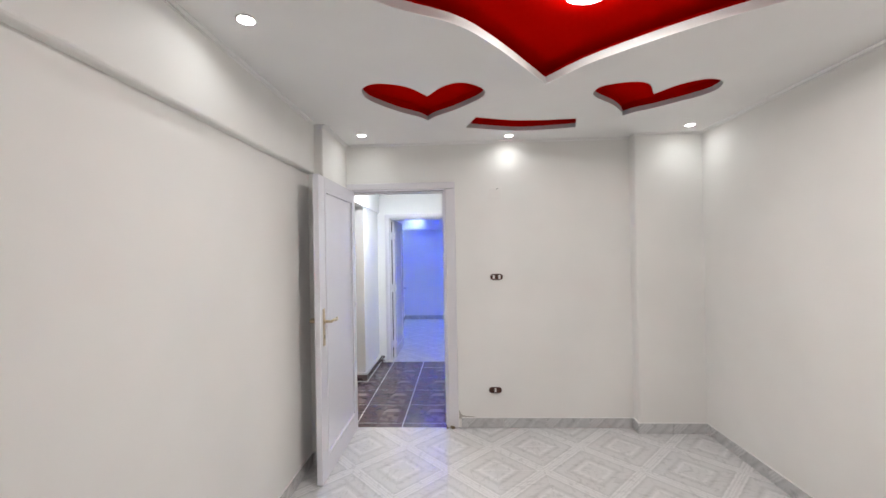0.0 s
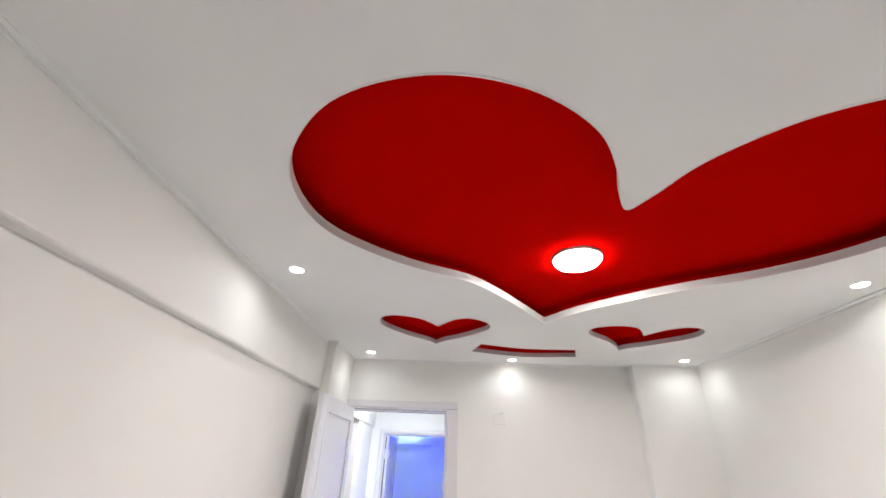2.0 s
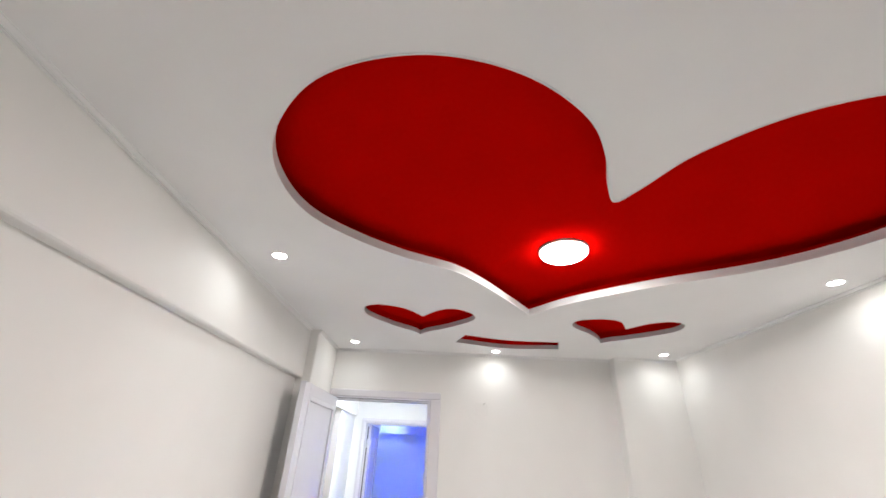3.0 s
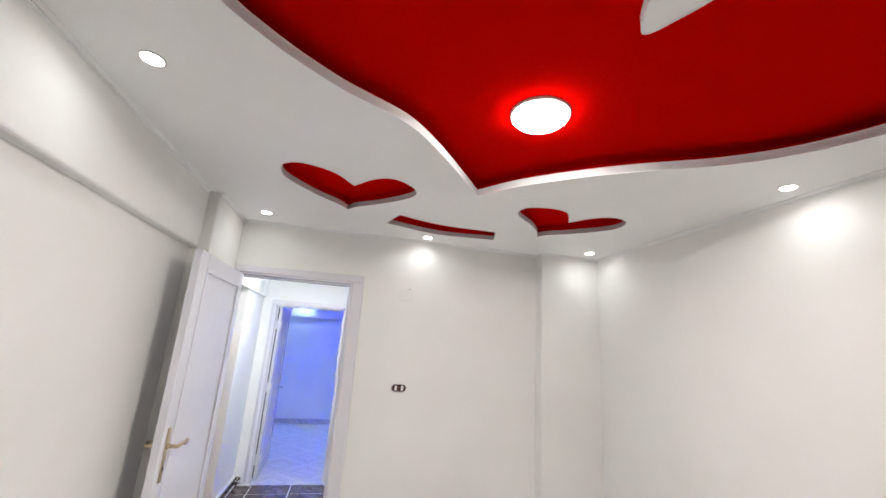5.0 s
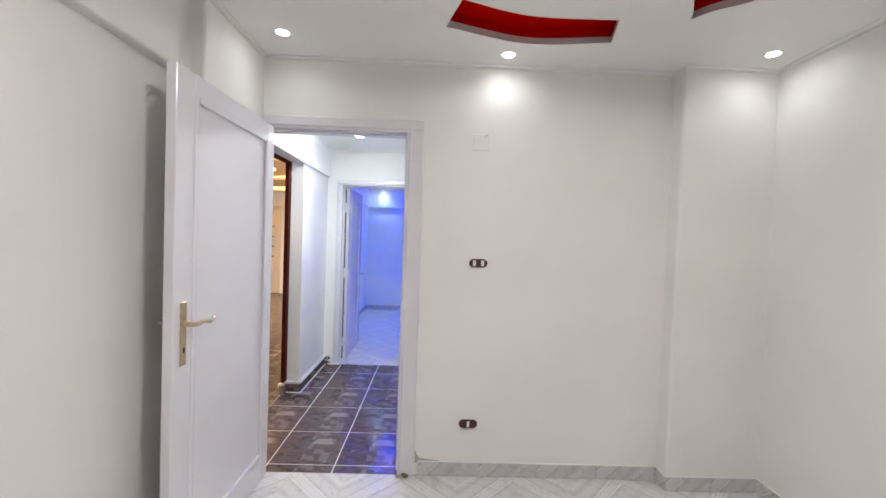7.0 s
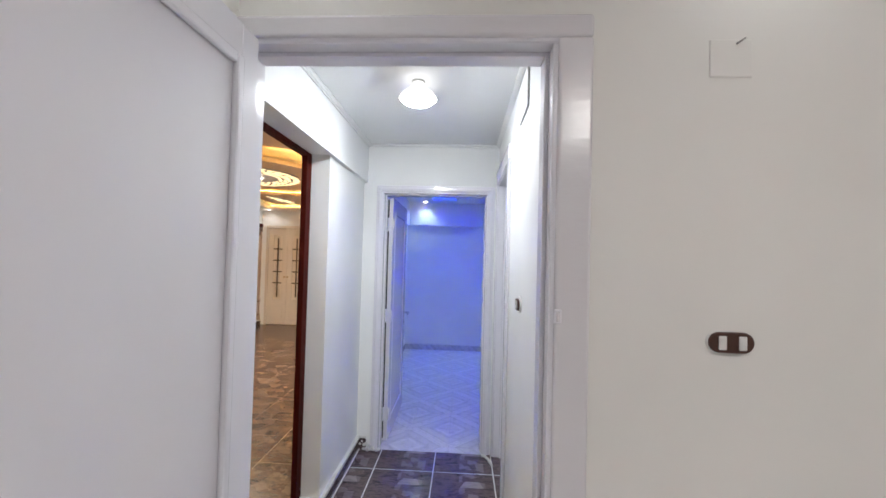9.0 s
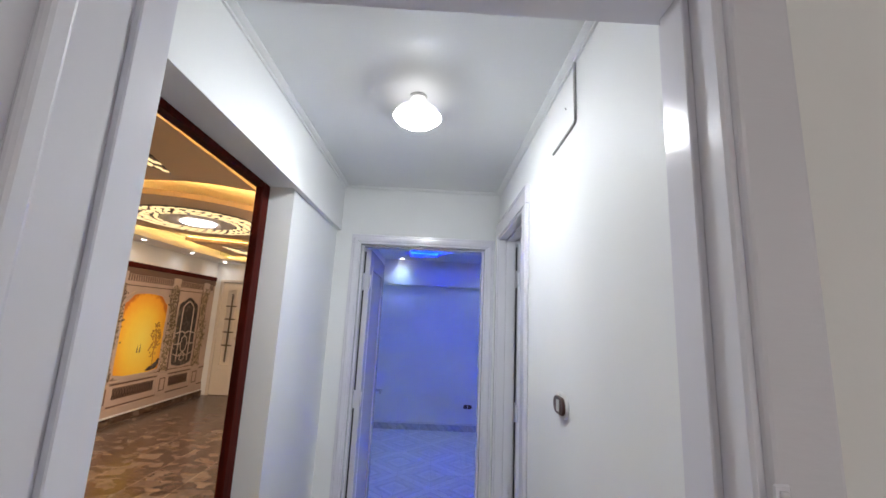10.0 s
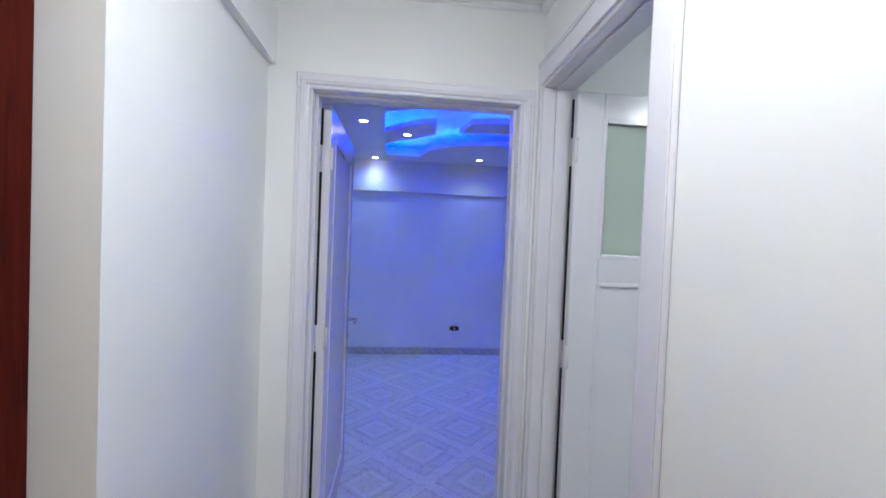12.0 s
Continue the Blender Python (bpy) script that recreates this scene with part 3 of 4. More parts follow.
structure("ceiling_living_slab", box((LIV_L - 0.1, -1.7, LIV_CEIL + 0.2), (LIV_R + 0.1, LIV_END + 0.7, LIV_CEIL + 0.3)), M_CEIL, "slab above the hung living room ceiling", "ceiling")

# ---- corridor lamp ----
hall_lamp = thing("ceiling_lamp", pose(-0.46, 0.90, COR_CEIL), "white mushroom-shaped lamp hanging from the corridor ceiling, lit", "ceiling lamp")
part("socket", turned([(0.03, 0.0), (0.033, -0.003), (0.030, -0.010), (0.024, -0.016)], 24), M_WHITE_PLASTIC, hall_lamp)
part("cone", turned([(0.027, -0.010), (0.034, -0.030), (0.052, -0.047), (0.077, -0.065), (0.090, -0.083), (0.0925, -0.0885)], 40), glowing("lit white plastic", (1.0, 0.98, 0.97), 2.0), hall_lamp, "white glowing cone")
part("diffuser", turned([(0.0885, -0.0884), (0.080, -0.098), (0.066, -0.109), (0.042, -0.117), (0.002, -0.121)], 40), glowing("hall lamp dome", (0.92, 0.965, 1.0), 148), hall_lamp, "glowing white dome")

# ---- blue strips above the hung ceiling ----
def strip(name, line, z, material, label, width=0.012):
    n = len(line)
    outer = grown(line, width)
    bm = bmesh.new()
    rings = [[bm.verts.new((*v, h)) for v in ln] for ln, h in ((line, z), (outer, z), (outer, z + 0.004), (line, z + 0.004))]
    for a, b in zip(rings, rings[1:] + rings[:1]):
        for i in range(n):
            bm.faces.new((a[i], a[(i + 1) % n], b[(i + 1) % n], b[i]))
    return tagged(part(name, bm, material), label, "strip light")


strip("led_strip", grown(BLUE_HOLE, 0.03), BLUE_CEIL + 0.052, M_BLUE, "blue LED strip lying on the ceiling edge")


# ---- skirtings ----
M_SKIRT = pale_tile("grey white skirting tile", 2, 0.92)


def skirting(parent, a, b, inward, height, material, step, thick=0.009, top=M_GROUT):
    """A row of cut tiles along a wall's foot from a to b, with a pale joint on top."""
    a, b, inward = Vector((*a, 0)), Vector((*b, 0)), Vector((*inward, 0))
    along, length = (b - a).normalized(), (b - a).length
    count = max(1, round(length / step))
    turn = Matrix(((along.x, inward.x, 0, 0), (along.y, inward.y, 0, 0), (0, 0, 1, 0), (0, 0, 0, 1)))
    w = length / count
    shared = mesh_of(box((0.0015, 0, 0.001), (w - 0.0015, thick, height), 0.0012), "skirting_tile", material)
    for i in range(count):
        t = new("skirting_tile", shared)
        t.parent = parent
        t.matrix_basis = Matrix.Translation(a + along * w * i) @ turn
    part("joint", box((0, 0, height), (length, thick * (1.25 if top is M_WHITE_PLASTIC else 0.9), height + (0.019 if top is M_WHITE_PLASTIC else 0.005))), top, parent, m=Matrix.Translation(a) @ turn)


sk = thing("baseboard_bedroom", pose(0, 0, 0), "low grey-white tile skirting along the cream bedroom walls", "skirting", kind="structure")
skirting(sk, (0.125, 0), (1.561, 0), (0, -1), 0.083, M_SKIRT, 0.33, top=M_LIP)
skirting(sk, (1.57, -0.0), (1.57, -0.109), (-1, 0), 0.083, M_SKIRT, 0.33, top=M_LIP)
skirting(sk, (1.57, -0.10), (ROOM_R - 0.009, -0.10), (0, -1), 0.083, M_SKIRT, 0.33, top=M_LIP)
skirting(sk, (ROOM_R, -0.10), (ROOM_R, ROOM_BACK), (-1, 0), 0.083, M_SKIRT, 0.33, top=M_LIP)
skirting(sk, (ROOM_L, ROOM_BACK), (ROOM_L, -0.594), (1, 0), 0.083, M_SKIRT, 0.33, top=M_LIP)
skirting(sk, (ROOM_L, -0.585), (-0.84, -0.585), (0, -1), 0.083, M_SKIRT, 0.33, top=M_LIP)
skirting(sk, (-0.84, -0.594), (-0.84, -0.03), (1, 0), 0.083, M_SKIRT, 0.33, top=M_LIP)


# ---- switches and sockets ----
def pill(w, h, d, y0=0.0, steps=10):
    """A rounded plate in the xz plane, its back at y0, coming forward to y0 - d."""
    r, bm = h / 2, bmesh.new()
    line = []
    for s, c in ((1, w / 2 - r), (-1, -(w / 2 - r))):
        for k in range(steps + 1):
            a = -math.pi / 2 + math.pi * k / steps
            line.append((c + s * r * math.cos(a), s * r * math.sin(a)))
    rings = [[bm.verts.new((x * f, y, z * f)) for x, z in line] for f, y in ((1, y0), (1, y0 - d * 0.6), (0.94, y0 - d))]
    n = len(line)
    for a, b in zip(rings, rings[1:]):
        for i in range(n):
            bm.faces.new((a[i], a[(i + 1) % n], b[(i + 1) % n], b[i]))
    bm.faces.new(rings[0][::-1])
    bm.faces.new(rings[-1])
    return bm


def wall_switch(name, m, label, category, keys, w=0.108, h=0.051, collar=0.003, group=""):
    t = thing(name, m, label, category, group)
    part("backplate", pill(w + collar, h + collar, 0.008), M_WHITE_PLASTIC, t, "white back plate")
    front = part("cover", pill(w, h, 0.008, -0.008), M_BROWN_PLASTIC, t, "dark brown rounded cover")
    for x, kw in keys:
        part("key", box((x - kw / 2, -0.0195, -h * 0.33), (x + kw / 2, -0.015, h * 0.33), 0.0012), M_WHITE_PLASTIC, front, "cream key")
    return t


wall_switch("light_switch", pose(0.443, 0, 1.284), "dark brown oval double switch on the cream wall", "light switch", [(-0.024, 0.018), (0.024, 0.018)])
wall_switch("wall_socket", pose(0.416, 0, 0.322), "dark brown oval wall socket with a cream middle", "wall socket", [(0.0, 0.016)], 0.11, 0.05, 0.004)
jb = thing("junction_box", pose(0.442, 0, 1.995), "square cover painted over on the cream wall", "junction box")
part("cover", box((-0.052, -0.0035, -0.048), (0.052, 0.001, 0.048), 0.003, segments=3), M_ROOM, jb)
part("wire", tube([(0.012, -0.003, 0.036), (0.018, -0.009, 0.040), (0.030, -0.010, 0.048)], 0.0025, 6), painted("grey wire", (0.36, 0.34, 0.33), 0.5), jb, "short grey wire end")
catch = thing("door_catch", pose(0.020, -0.016, 1.335), "small white painted door catch on the casing", "door catch")
part("plate", box((-0.010, -0.004, -0.018), (0.010, 0, 0.018), 0.002), M_GLOSS, catch)
part("bolt", turned([(0.004, -0.012), (0.005, -0.009), (0.005, 0.009), (0.004, 0.012)], 10, Matrix.Translation((0, -0.006, 0))), M_CASING, catch)

# broken plaster where the skirting meets the door casing
chip = thing("broken_plaster", pose(0.103, -0.001, 0), "torn grey plaster above the skirting beside the door casing", "broken plaster")
part("patch", slab([[Vector(v) for v in ((0.002, 0.075), (0.16, 0.084), (0.13, 0.093), (0.07, 0.098), (0.03, 0.105), (0.012, 0.128), (0.006, 0.145), (0.002, 0.15))]], 0, 0.002), painted("bare plaster", (0.48, 0.45, 0.41), 0.9, 0.2, 80, 0.6), chip, m=pose(0, 0, 0, 90))
crumbs = bmesh.new()
for k in range(9):
    b = bmesh.new()
    bmesh.ops.create_icosphere(b, subdivisions=1, radius=random.uniform(0.004, 0.011))
    for v in b.verts:
        v.co *= random.uniform(0.7, 1.25)
    join(crumbs, b, Matrix.Translation((0.028 + random.uniform(-0.03, 0.035), -0.036 + random.uniform(-0.012, 0.008), 0.006 + random.uniform(0, 0.012))))
tagged(part("rubble", crumbs, painted("brown rubble", (0.22, 0.16, 0.09), 0.9, 0.4, 90, 0.5)), "crumbs of brown mortar at the foot of the casing", "rubble", kind="stuff")

# ---- corridor things ----
wall_switch("light_switch", pose(COR_R, 0.765, 1.275, 0, 0, -90), "dark brown oval switch on a thick white plate", "light switch", [(0.004, 0.020)], 0.094, 0.051, 0.019)
M_CABLE = painted("dull grey cable", (0.42, 0.42, 0.41), 0.6)
cond = thing("surface_cable", pose(COR_R, 0, 0), "thin grey cable bent and stuck on the corridor wall", "cable")
part("drop", tube([(-0.004, 0.62, COR_CEIL - 0.022), (-0.004, 0.622, 2.24), (-0.004, 0.618, 2.128)], 0.0045, 8), M_CABLE, cond)
part("run", tube([(-0.004, 0.618, 2.130), (-0.004, 0.626, 2.120), (-0.004, 0.72, 2.117), (-0.004, 0.84, 2.112)], 0.0045, 8), M_CABLE, cond)
part("nail", turned([(0.0022, 0), (0.0022, 0.003)], 8, pose(0, 0.71, 2.215, 0, -90)), M_GAP, cond)

sk = thing("baseboard_corridor", pose(0, 0, 0), "dark marble tile skirting with a white top edge", "skirting", kind="structure")
skirting(sk, (COR_L, COR_END), (COR_L, 1.188), (1, 0), 0.078, M_DARK_TILE, 0.41, 0.020, M_WHITE_PLASTIC)
skirting(sk, (COR_L + 0.020, 1.21), (-1.106, 1.21), (0, -1), 0.078, M_DARK_TILE, 0.41, 0.022, M_WHITE_PLASTIC)
skirting(sk, (-1.1065, 1.21), (-1.15, 1.21), (0, -1), 0.078, M_DARK_TILE, 0.41, 0.075, M_WHITE_PLASTIC)
skirting(sk, (-0.925, COR_END), (COR_L + 0.020, COR_END), (0, -1), 0.078, M_DARK_TILE, 0.41, 0.011, M_WHITE_PLASTIC)
skirting(sk, (COR_R, 0.15), (COR_R, 1.225), (-1, 0), 0.06, M_DARK_TILE, 0.41, 0.009, M_WHITE_PLASTIC)
part("base_joint", box((COR_L + 0.0202, 1.19, -0.002), (COR_L + 0.030, COR_END - 0.0112, 0.006), 0.002), M_WHITE_PLASTIC, sk, "white joint along the floor")
part("base_joint", box((-1.105, 1.176, -0.002), (COR_L + 0.030, 1.1878, 0.0055), 0.002), M_WHITE_PLASTIC, sk, "white joint along the floor")



def lumps(spots, spread, size, seed):
    """Rough broken lumps lying round each spot."""
    rnd, bm = random.Random(seed), bmesh.new()
    for x, y, z in spots:
        b = bmesh.new()
        bmesh.ops.create_icosphere(b, subdivisions=2, radius=size * rnd.uniform(0.6, 1.3))
        for v in b.verts:
            v.co = Vector((v.co.x * 1.25, v.co.y * 0.8, v.co.z * 0.75)) * rnd.uniform(0.8, 1.2)
        join(bm, b, Matrix.Translation((x + rnd.uniform(-spread, spread), y, z)) @ Matrix.Rotation(rnd.uniform(0, 6), 4, "Z"))
    return bm


heap = thing("broken_plaster", pose(-0.93, COR_END - 0.035, 0), "white mortar lumps and a broken tile end beside the door frame", "broken plaster")
part("mortar", lumps([(-0.005 + 0.017 * k, 0.012 - 0.004 * (k % 3), 0.010) for k in range(7)] + [(0.0, 0.014, 0.045), (0.03, 0.018, 0.03), (0.055, 0.014, 0.022)], 0.006, 0.016, 3), M_WHITE_PLASTIC, heap)
part("tile_shard", box((-0.045, 0.010, 0.028), (0.0, 0.024, 0.085), 0.003), M_DARK_TILE, heap, "dark broken tile end")
for k, spot in enumerate(((-0.02, 0.004, 0.072), (0.018, 0.010, 0.055), (-0.038, 0.004, 0.05))):
    part("crumb", lumps([spot], 0.002, 0.008, k), M_WHITE_PLASTIC, heap)
fillet = thing("mortar_fillet", pose(0, 0, 0), "white mortar line where the dark floor meets the door frame", "mortar line")
part("bead", tube([(-0.045, COR_END - 0.016, 0.002), (-0.02, COR_END - 0.035, 0.004), (0.0, COR_END - 0.075, 0.006), (0.012, COR_END - 0.12, 0.007), (0.022, COR_END - 0.16, 0.006)], 0.009, 8), M_WHITE_PLASTIC, fillet)

# dark wooden lining of the opening to the living room
lining = thing("door_frame_living", pose(0, 0, 0), "dark red mahogany frame lining the wide opening", "door frame", kind="structure")
part("jamb", box((-1.138, 1.140, 0.10), (-1.107, 1.21, 2.055), 0.003), M_WOOD, lining)
part("jamb", box((-1.138, 0.19, 0), (-1.107, 0.228, 2.055), 0.003), M_WOOD, lining)
part("head", box((-1.138, 0.228, 2.030), (-1.107, 1.140, 2.055), 0.003), M_WOOD, lining)
for lo, hi in (((-1.146, 1.18, 0), (-1.138, 1.28, 2.115)), ((-1.146, 0.115, 0), (-1.138, 0.22, 2.115)), ((-1.146, 0.22, 2.03), (-1.138, 1.18, 2.115))):
    part("casing", box(lo, hi, 0.003), M_WOOD, lining)

# ---- washroom ----
M_FROST = bpy.data.materials.new("frosted glass")
M_FROST.use_nodes = True
_b = M_FROST.node_tree.nodes["Principled BSDF"]
_b.inputs["Base Color"].default_value = (0.60, 0.70, 0.62, 1)
_b.inputs["Transmission Weight"].default_value, _b.inputs["Roughness"].default_value = 0.2, 0.6
M_WASH = painted("pale washroom paint", (0.74, 0.79, 0.82), 0.3)
structure("floor_washroom", box((0.10, 0.3, -0.15), (1.7, COR_END, 0.0)), M_WASH, "pale washroom floor", "floor")
structure("wall_washroom_side", box((1.6, 0.3, 0), (1.7, COR_END, 2.6)), M_WASH, "pale washroom wall", "wall")
structure("wall_washroom_near", box((COR_R + 0.12, 0.2, 0), (1.7, 0.3, 2.6)), M_WASH, "pale washroom end wall", "wall")
structure("ceiling_washroom", box((COR_R + 0.12, 0.2, 2.33), (1.7, COR_END, 2.42)), M_WASH, "pale washroom ceiling", "ceiling")
# added lamp, out of sight behind the near wall, to brighten washroom and pane
bulb = thing("ceiling_lamp", pose(1.15, 0.75, 2.33), "small round white lamp, unseen, added to light the washroom", "ceiling lamp")
part("shell", turned([(0.09, 0), (0.09, -0.02), (0.06, -0.05), (0.002, -0.06)], 24), glowing("added washroom light", (0.92, 0.96, 1.0), 70), bulb)
door_frame("door_3_frame", pose(COR_R, 1.965, 0, 0, 0, -90), 0.665, 2.03, 0.12, "white gloss painted frame around the washroom doorway", casing=0.07)
door_leaf("door_3", pose(COR_R + 0.105, 1.925, 0), 0.65, 2.0, [(0.14, 1.28), (1.38, 1.90)], "white washroom door with a frosted glass pane, open inwards", M_FROST, M_STEEL, seal=0.001, bead_width=0.012, proud=0.002)

# ---- living room ceiling ----
SOFFIT, HUNG = 2.37, 2.45
CX, CY = -2.97, 3.80


def circle(x, y, r, n=64):
    return [Vector((x + r * math.cos(2 * math.pi * k / n), y + r * math.sin(2 * math.pi * k / n))) for k in range(n)]


M_TAUPE = painted("warm taupe ceiling paint", (0.74, 0.555, 0.39), 0.6)
WELL = rounded([(-3.95, -1.3), (-4.0, 1.5), (-4.02, 3.9), (-4.05, 5.0), (-4.05, 6.6), (-2.9, 6.7), (-1.62, 6.6), (-1.60, 3.0), (-1.60, -1.3)], (0, 4, 6, 8))
structure("ceiling_living_edge", slab([rect(LIV_L, -1.6, LIV_R, LIV_END), WELL], SOFFIT, SOFFIT + 0.06), M_CEIL, "white lowered ceiling edge with hidden warm strip light", "ceiling")
NEAR = rounded([(-3.6, -1.1), (-3.6, 1.7), (-3.25, 2.28), (-2.7, 2.42), (-2.2, 2.42), (-1.85, 2.56), (-1.80, 2.3), (-1.78, -1.1)], (0, 5, 7))
FAR = rounded([(-3.88, 5.05), (-3.90, 6.5), (-1.80, 6.5), (-1.80, 5.2), (-2.3, 5.30), (-3.0, 5.38), (-3.5, 5.25)], (0, 1, 2, 3))
structure("ceiling_living_near", slab([NEAR], HUNG, HUNG + 0.05), M_TAUPE, "taupe hung ceiling field with curved edge", "ceiling")
structure("ceiling_living_far", slab([FAR], HUNG, HUNG + 0.05), M_TAUPE, "taupe hung ceiling field at the far end", "ceiling")
structure("ceiling_living_disc", slab([circle(CX, CY, 1.0)], HUNG, HUNG + 0.05), M_TAUPE, "round taupe hung ceiling field", "ceiling")
for line, z in ((grown(WELL, 0.05), SOFFIT + 0.064), (grown(NEAR, -0.05), HUNG + 0.054), (grown(FAR, -0.05), HUNG + 0.054), (circle(CX, CY, 0.94), HUNG + 0.054)):
    strip("led_strip", line, z, M_WARM, "warm yellow LED strip hidden above the ceiling edge")


def leaf(length, width, m):
    bm = bmesh.new()
    n = 6
    top = [(length * k / n, width * math.sin(math.pi * k / n) ** 0.8) for k in range(n + 1)]
    line = top + [(x, -y) for x, y in top[1:-1]][::-1]
    lo = [bm.verts.new((x, y, 0)) for x, y in line]
    hi = [bm.verts.new((x, y, 0.004)) for x, y in line]
    bm.faces.new(lo[::-1])
    bm.faces.new(hi)
    for i in range(len(line)):
        bm.faces.new((lo[i], lo[(i + 1) % len(line)], hi[(i + 1) % len(line)], hi[i]))
    bmesh.ops.transform(bm, matrix=m, verts=bm.verts)
    return bm


ringlamp = thing("ceiling_ornament", pose(CX, CY, HUNG), "round fretwork ceiling ornament glowing warm round a white lamp", "ceiling ornament", "fretwork ornaments")
part("base_ring", slab([circle(0, 0, 0.635), circle(0, 0, 0.36)], -0.010, -0.001), M_DARK_WOOD, ringlamp, "dark fretwork ring")
fret = bmesh.new()
for k in range(5):
    r, n = 0.385 + k * 0.053, 30 + 4 * k
    for i in range(n):
        a = 2 * math.pi * (i + 0.5 * (k % 2)) / n + random.uniform(-0.03, 0.03)
        join(fret, leaf(random.uniform(0.075, 0.10), random.uniform(0.018, 0.025), Matrix.Translation((r * math.cos(a), r * math.sin(a), -0.015)) @ Matrix.Rotation(a + (0.95 if k % 2 else 1.35) + random.uniform(-0.2, 0.2), 4, "Z")))
tagged(part("petals", fret, M_PETAL, ringlamp, "warm glowing leaf openings"), kind="stuff")
part("disc", turned([(0.36, 0.0), (0.36, -0.012), (0.34, -0.014), (0.25, -0.014)], 48), M_CEIL, ringlamp, "pale inner disc")
part("lens", turned([(0.17, -0.0145), (0.165, -0.03), (0.10, -0.036), (0.002, -0.038)], 40), M_BIG, ringlamp, "glowing white lens")
lamp("living_lamp", "AREA", pose(CX, CY, HUNG - 0.045), LIVING_W, (1.0, 0.80, 0.65), 0.34)


def spindle(x, y, length, width, turn, label):
    t = thing("ceiling_ornament", pose(x, y, HUNG, 0, 0, turn), label, "ceiling ornament", "fretwork ornaments")
    line = rounded([(-length / 2, 0), (-length * 0.2, width / 2), (length * 0.2, width * 0.42), (length / 2, 0), (length * 0.2, -width * 0.42), (-length * 0.2, -width / 2)], (0, 3))
    part("base_panel", slab([line], -0.008, -0.001), M_DARK_WOOD, t, "dark fretwork panel")
    bm = bmesh.new()
    step = 0.062
    for row in range(-2, 3):
        for k in range(int(length / step) + 1):
            x = -length / 2 + step * (k + 0.5 * (row % 2)) + random.uniform(-0.008, 0.008)
            reach = width / 2 * max(0.0, 1 - (abs(x) / (length / 2)) ** 1.6) - 0.018
            if abs(row) * 0.042 <= reach:
                join(bm, leaf(random.uniform(0.06, 0.085), random.uniform(0.014, 0.019), Matrix.Translation((x - 0.035, row * 0.042, -0.013)) @ Matrix.Rotation(random.choice((0.35, -0.25)) + random.uniform(-0.15, 0.15), 4, "Z")))
    tagged(part("petals", bm, M_PETAL, t, "warm glowing leaf openings"), kind="stuff")
    return t


spindle(-2.30, 1.50, 1.5, 0.30, 88, "long pointed fretwork panel glowing warm in the taupe ceiling")
spindle(-2.75, 1.45, 1.1, 0.16, 88, "long pointed fretwork panel glowing warm in the taupe ceiling")
spindle(-3.5, 5.95, 1.1, 0.22, 85, "short pointed fretwork panel glowing warm at the far end")
for y in (2.6, 3.68, 4.72, 5.78, 6.80):
    downlight(-4.20, y, SOFFIT, "living room downlights", watts=4.0, colour=(1.0, 0.95, 0.90), angle=156, blend=0.7)

# ---- printed wall panels ----
M_PRINT = painted("cream print", (0.50, 0.38, 0.315), 0.5, 0.14, 30)
M_PRINT_DARK = painted("shaded print", (0.14, 0.082, 0.058), 0.5, 0.2, 30)
M_LEAD = painted("pale leading print", (0.55, 0.44, 0.37), 0.5)
M_VINE = painted("faded vine print", (0.17, 0.125, 0.075), 0.7, 0.5, 25)
M_ROSE = painted("pale blossom print", (0.42, 0.32, 0.23), 0.7, 0.4, 25)


def stained():
    mat, nodes, links, bsdf = shader("dark mottled glass print", 0.3)
    n = noise_node(nodes, links, coords(nodes), 9, 6, 1.0)
    links.new(ramp(nodes, links, n, [(0.3, (0.012, 0.007, 0.006)), (0.55, (0.035, 0.022, 0.019)), (0.78, (0.22, 0.18, 0.16))]), bsdf.inputs["Base Color"])
    return mat


def sunset():
    """An orange print, paler towards the middle, with faint trees."""
    mat, nodes, links, bsdf = shader("sunset print", 0.35)
    vec = coords(nodes)
    m = nodes.new("ShaderNodeMapping")
    m.inputs["Scale"].default_value = (0, 1 / 0.56, 1 / 0.76)
    m.inputs["Location"].default_value = (0, -5.31 / 0.56, -1.02 / 0.76)
    links.new(vec, m.inputs["Vector"])
    g = nodes.new("ShaderNodeVectorMath")
    g.operation = "LENGTH"
    links.new(m.outputs["Vector"], g.inputs[0])
    n = noise_node(nodes, links, vec, 14, 5, 0.6)
    add = nodes.new("ShaderNodeMath")
    add.operation = "MULTIPLY_ADD"
    add.inputs[1].default_value = 0.16
    links.new(n, add.inputs[0])
    links.new(g.outputs["Value"], add.inputs[2])
    links.new(ramp(nodes, links, add.outputs[0], [(0.2, (1.0, 0.80, 0.12)), (0.62, (0.98, 0.66, 0.06)), (0.95, (0.90, 0.40, 0.02)), (1.0, (0.60, 0.17, 0.01))]), bsdf.inputs["Base Color"])
    return mat


M_STAIN, M_SUN = stained(), sunset()
mural = thing("wall_panelling", pose(0, 0, 0), "printed cream wall panelling with vine columns and sunset picture", "wall panelling")
FACE = LIV_L + 0.012
UP = Matrix(((0, 0, 1, FACE), (1, 0, 0, 0), (0, 1, 0, 0), (0, 0, 0, 1)))


def relief(name, outlines, lift, material, parent=None, start=0.0, label=""):
    """A shape in the wall's plane, given as (y, z) outlines, standing proud of the panelling."""
    bm = slab(outlines, start, lift)
    bmesh.ops.transform(bm, matrix=UP, verts=bm.verts)
    return part(name, bm, material, parent or mural, label)


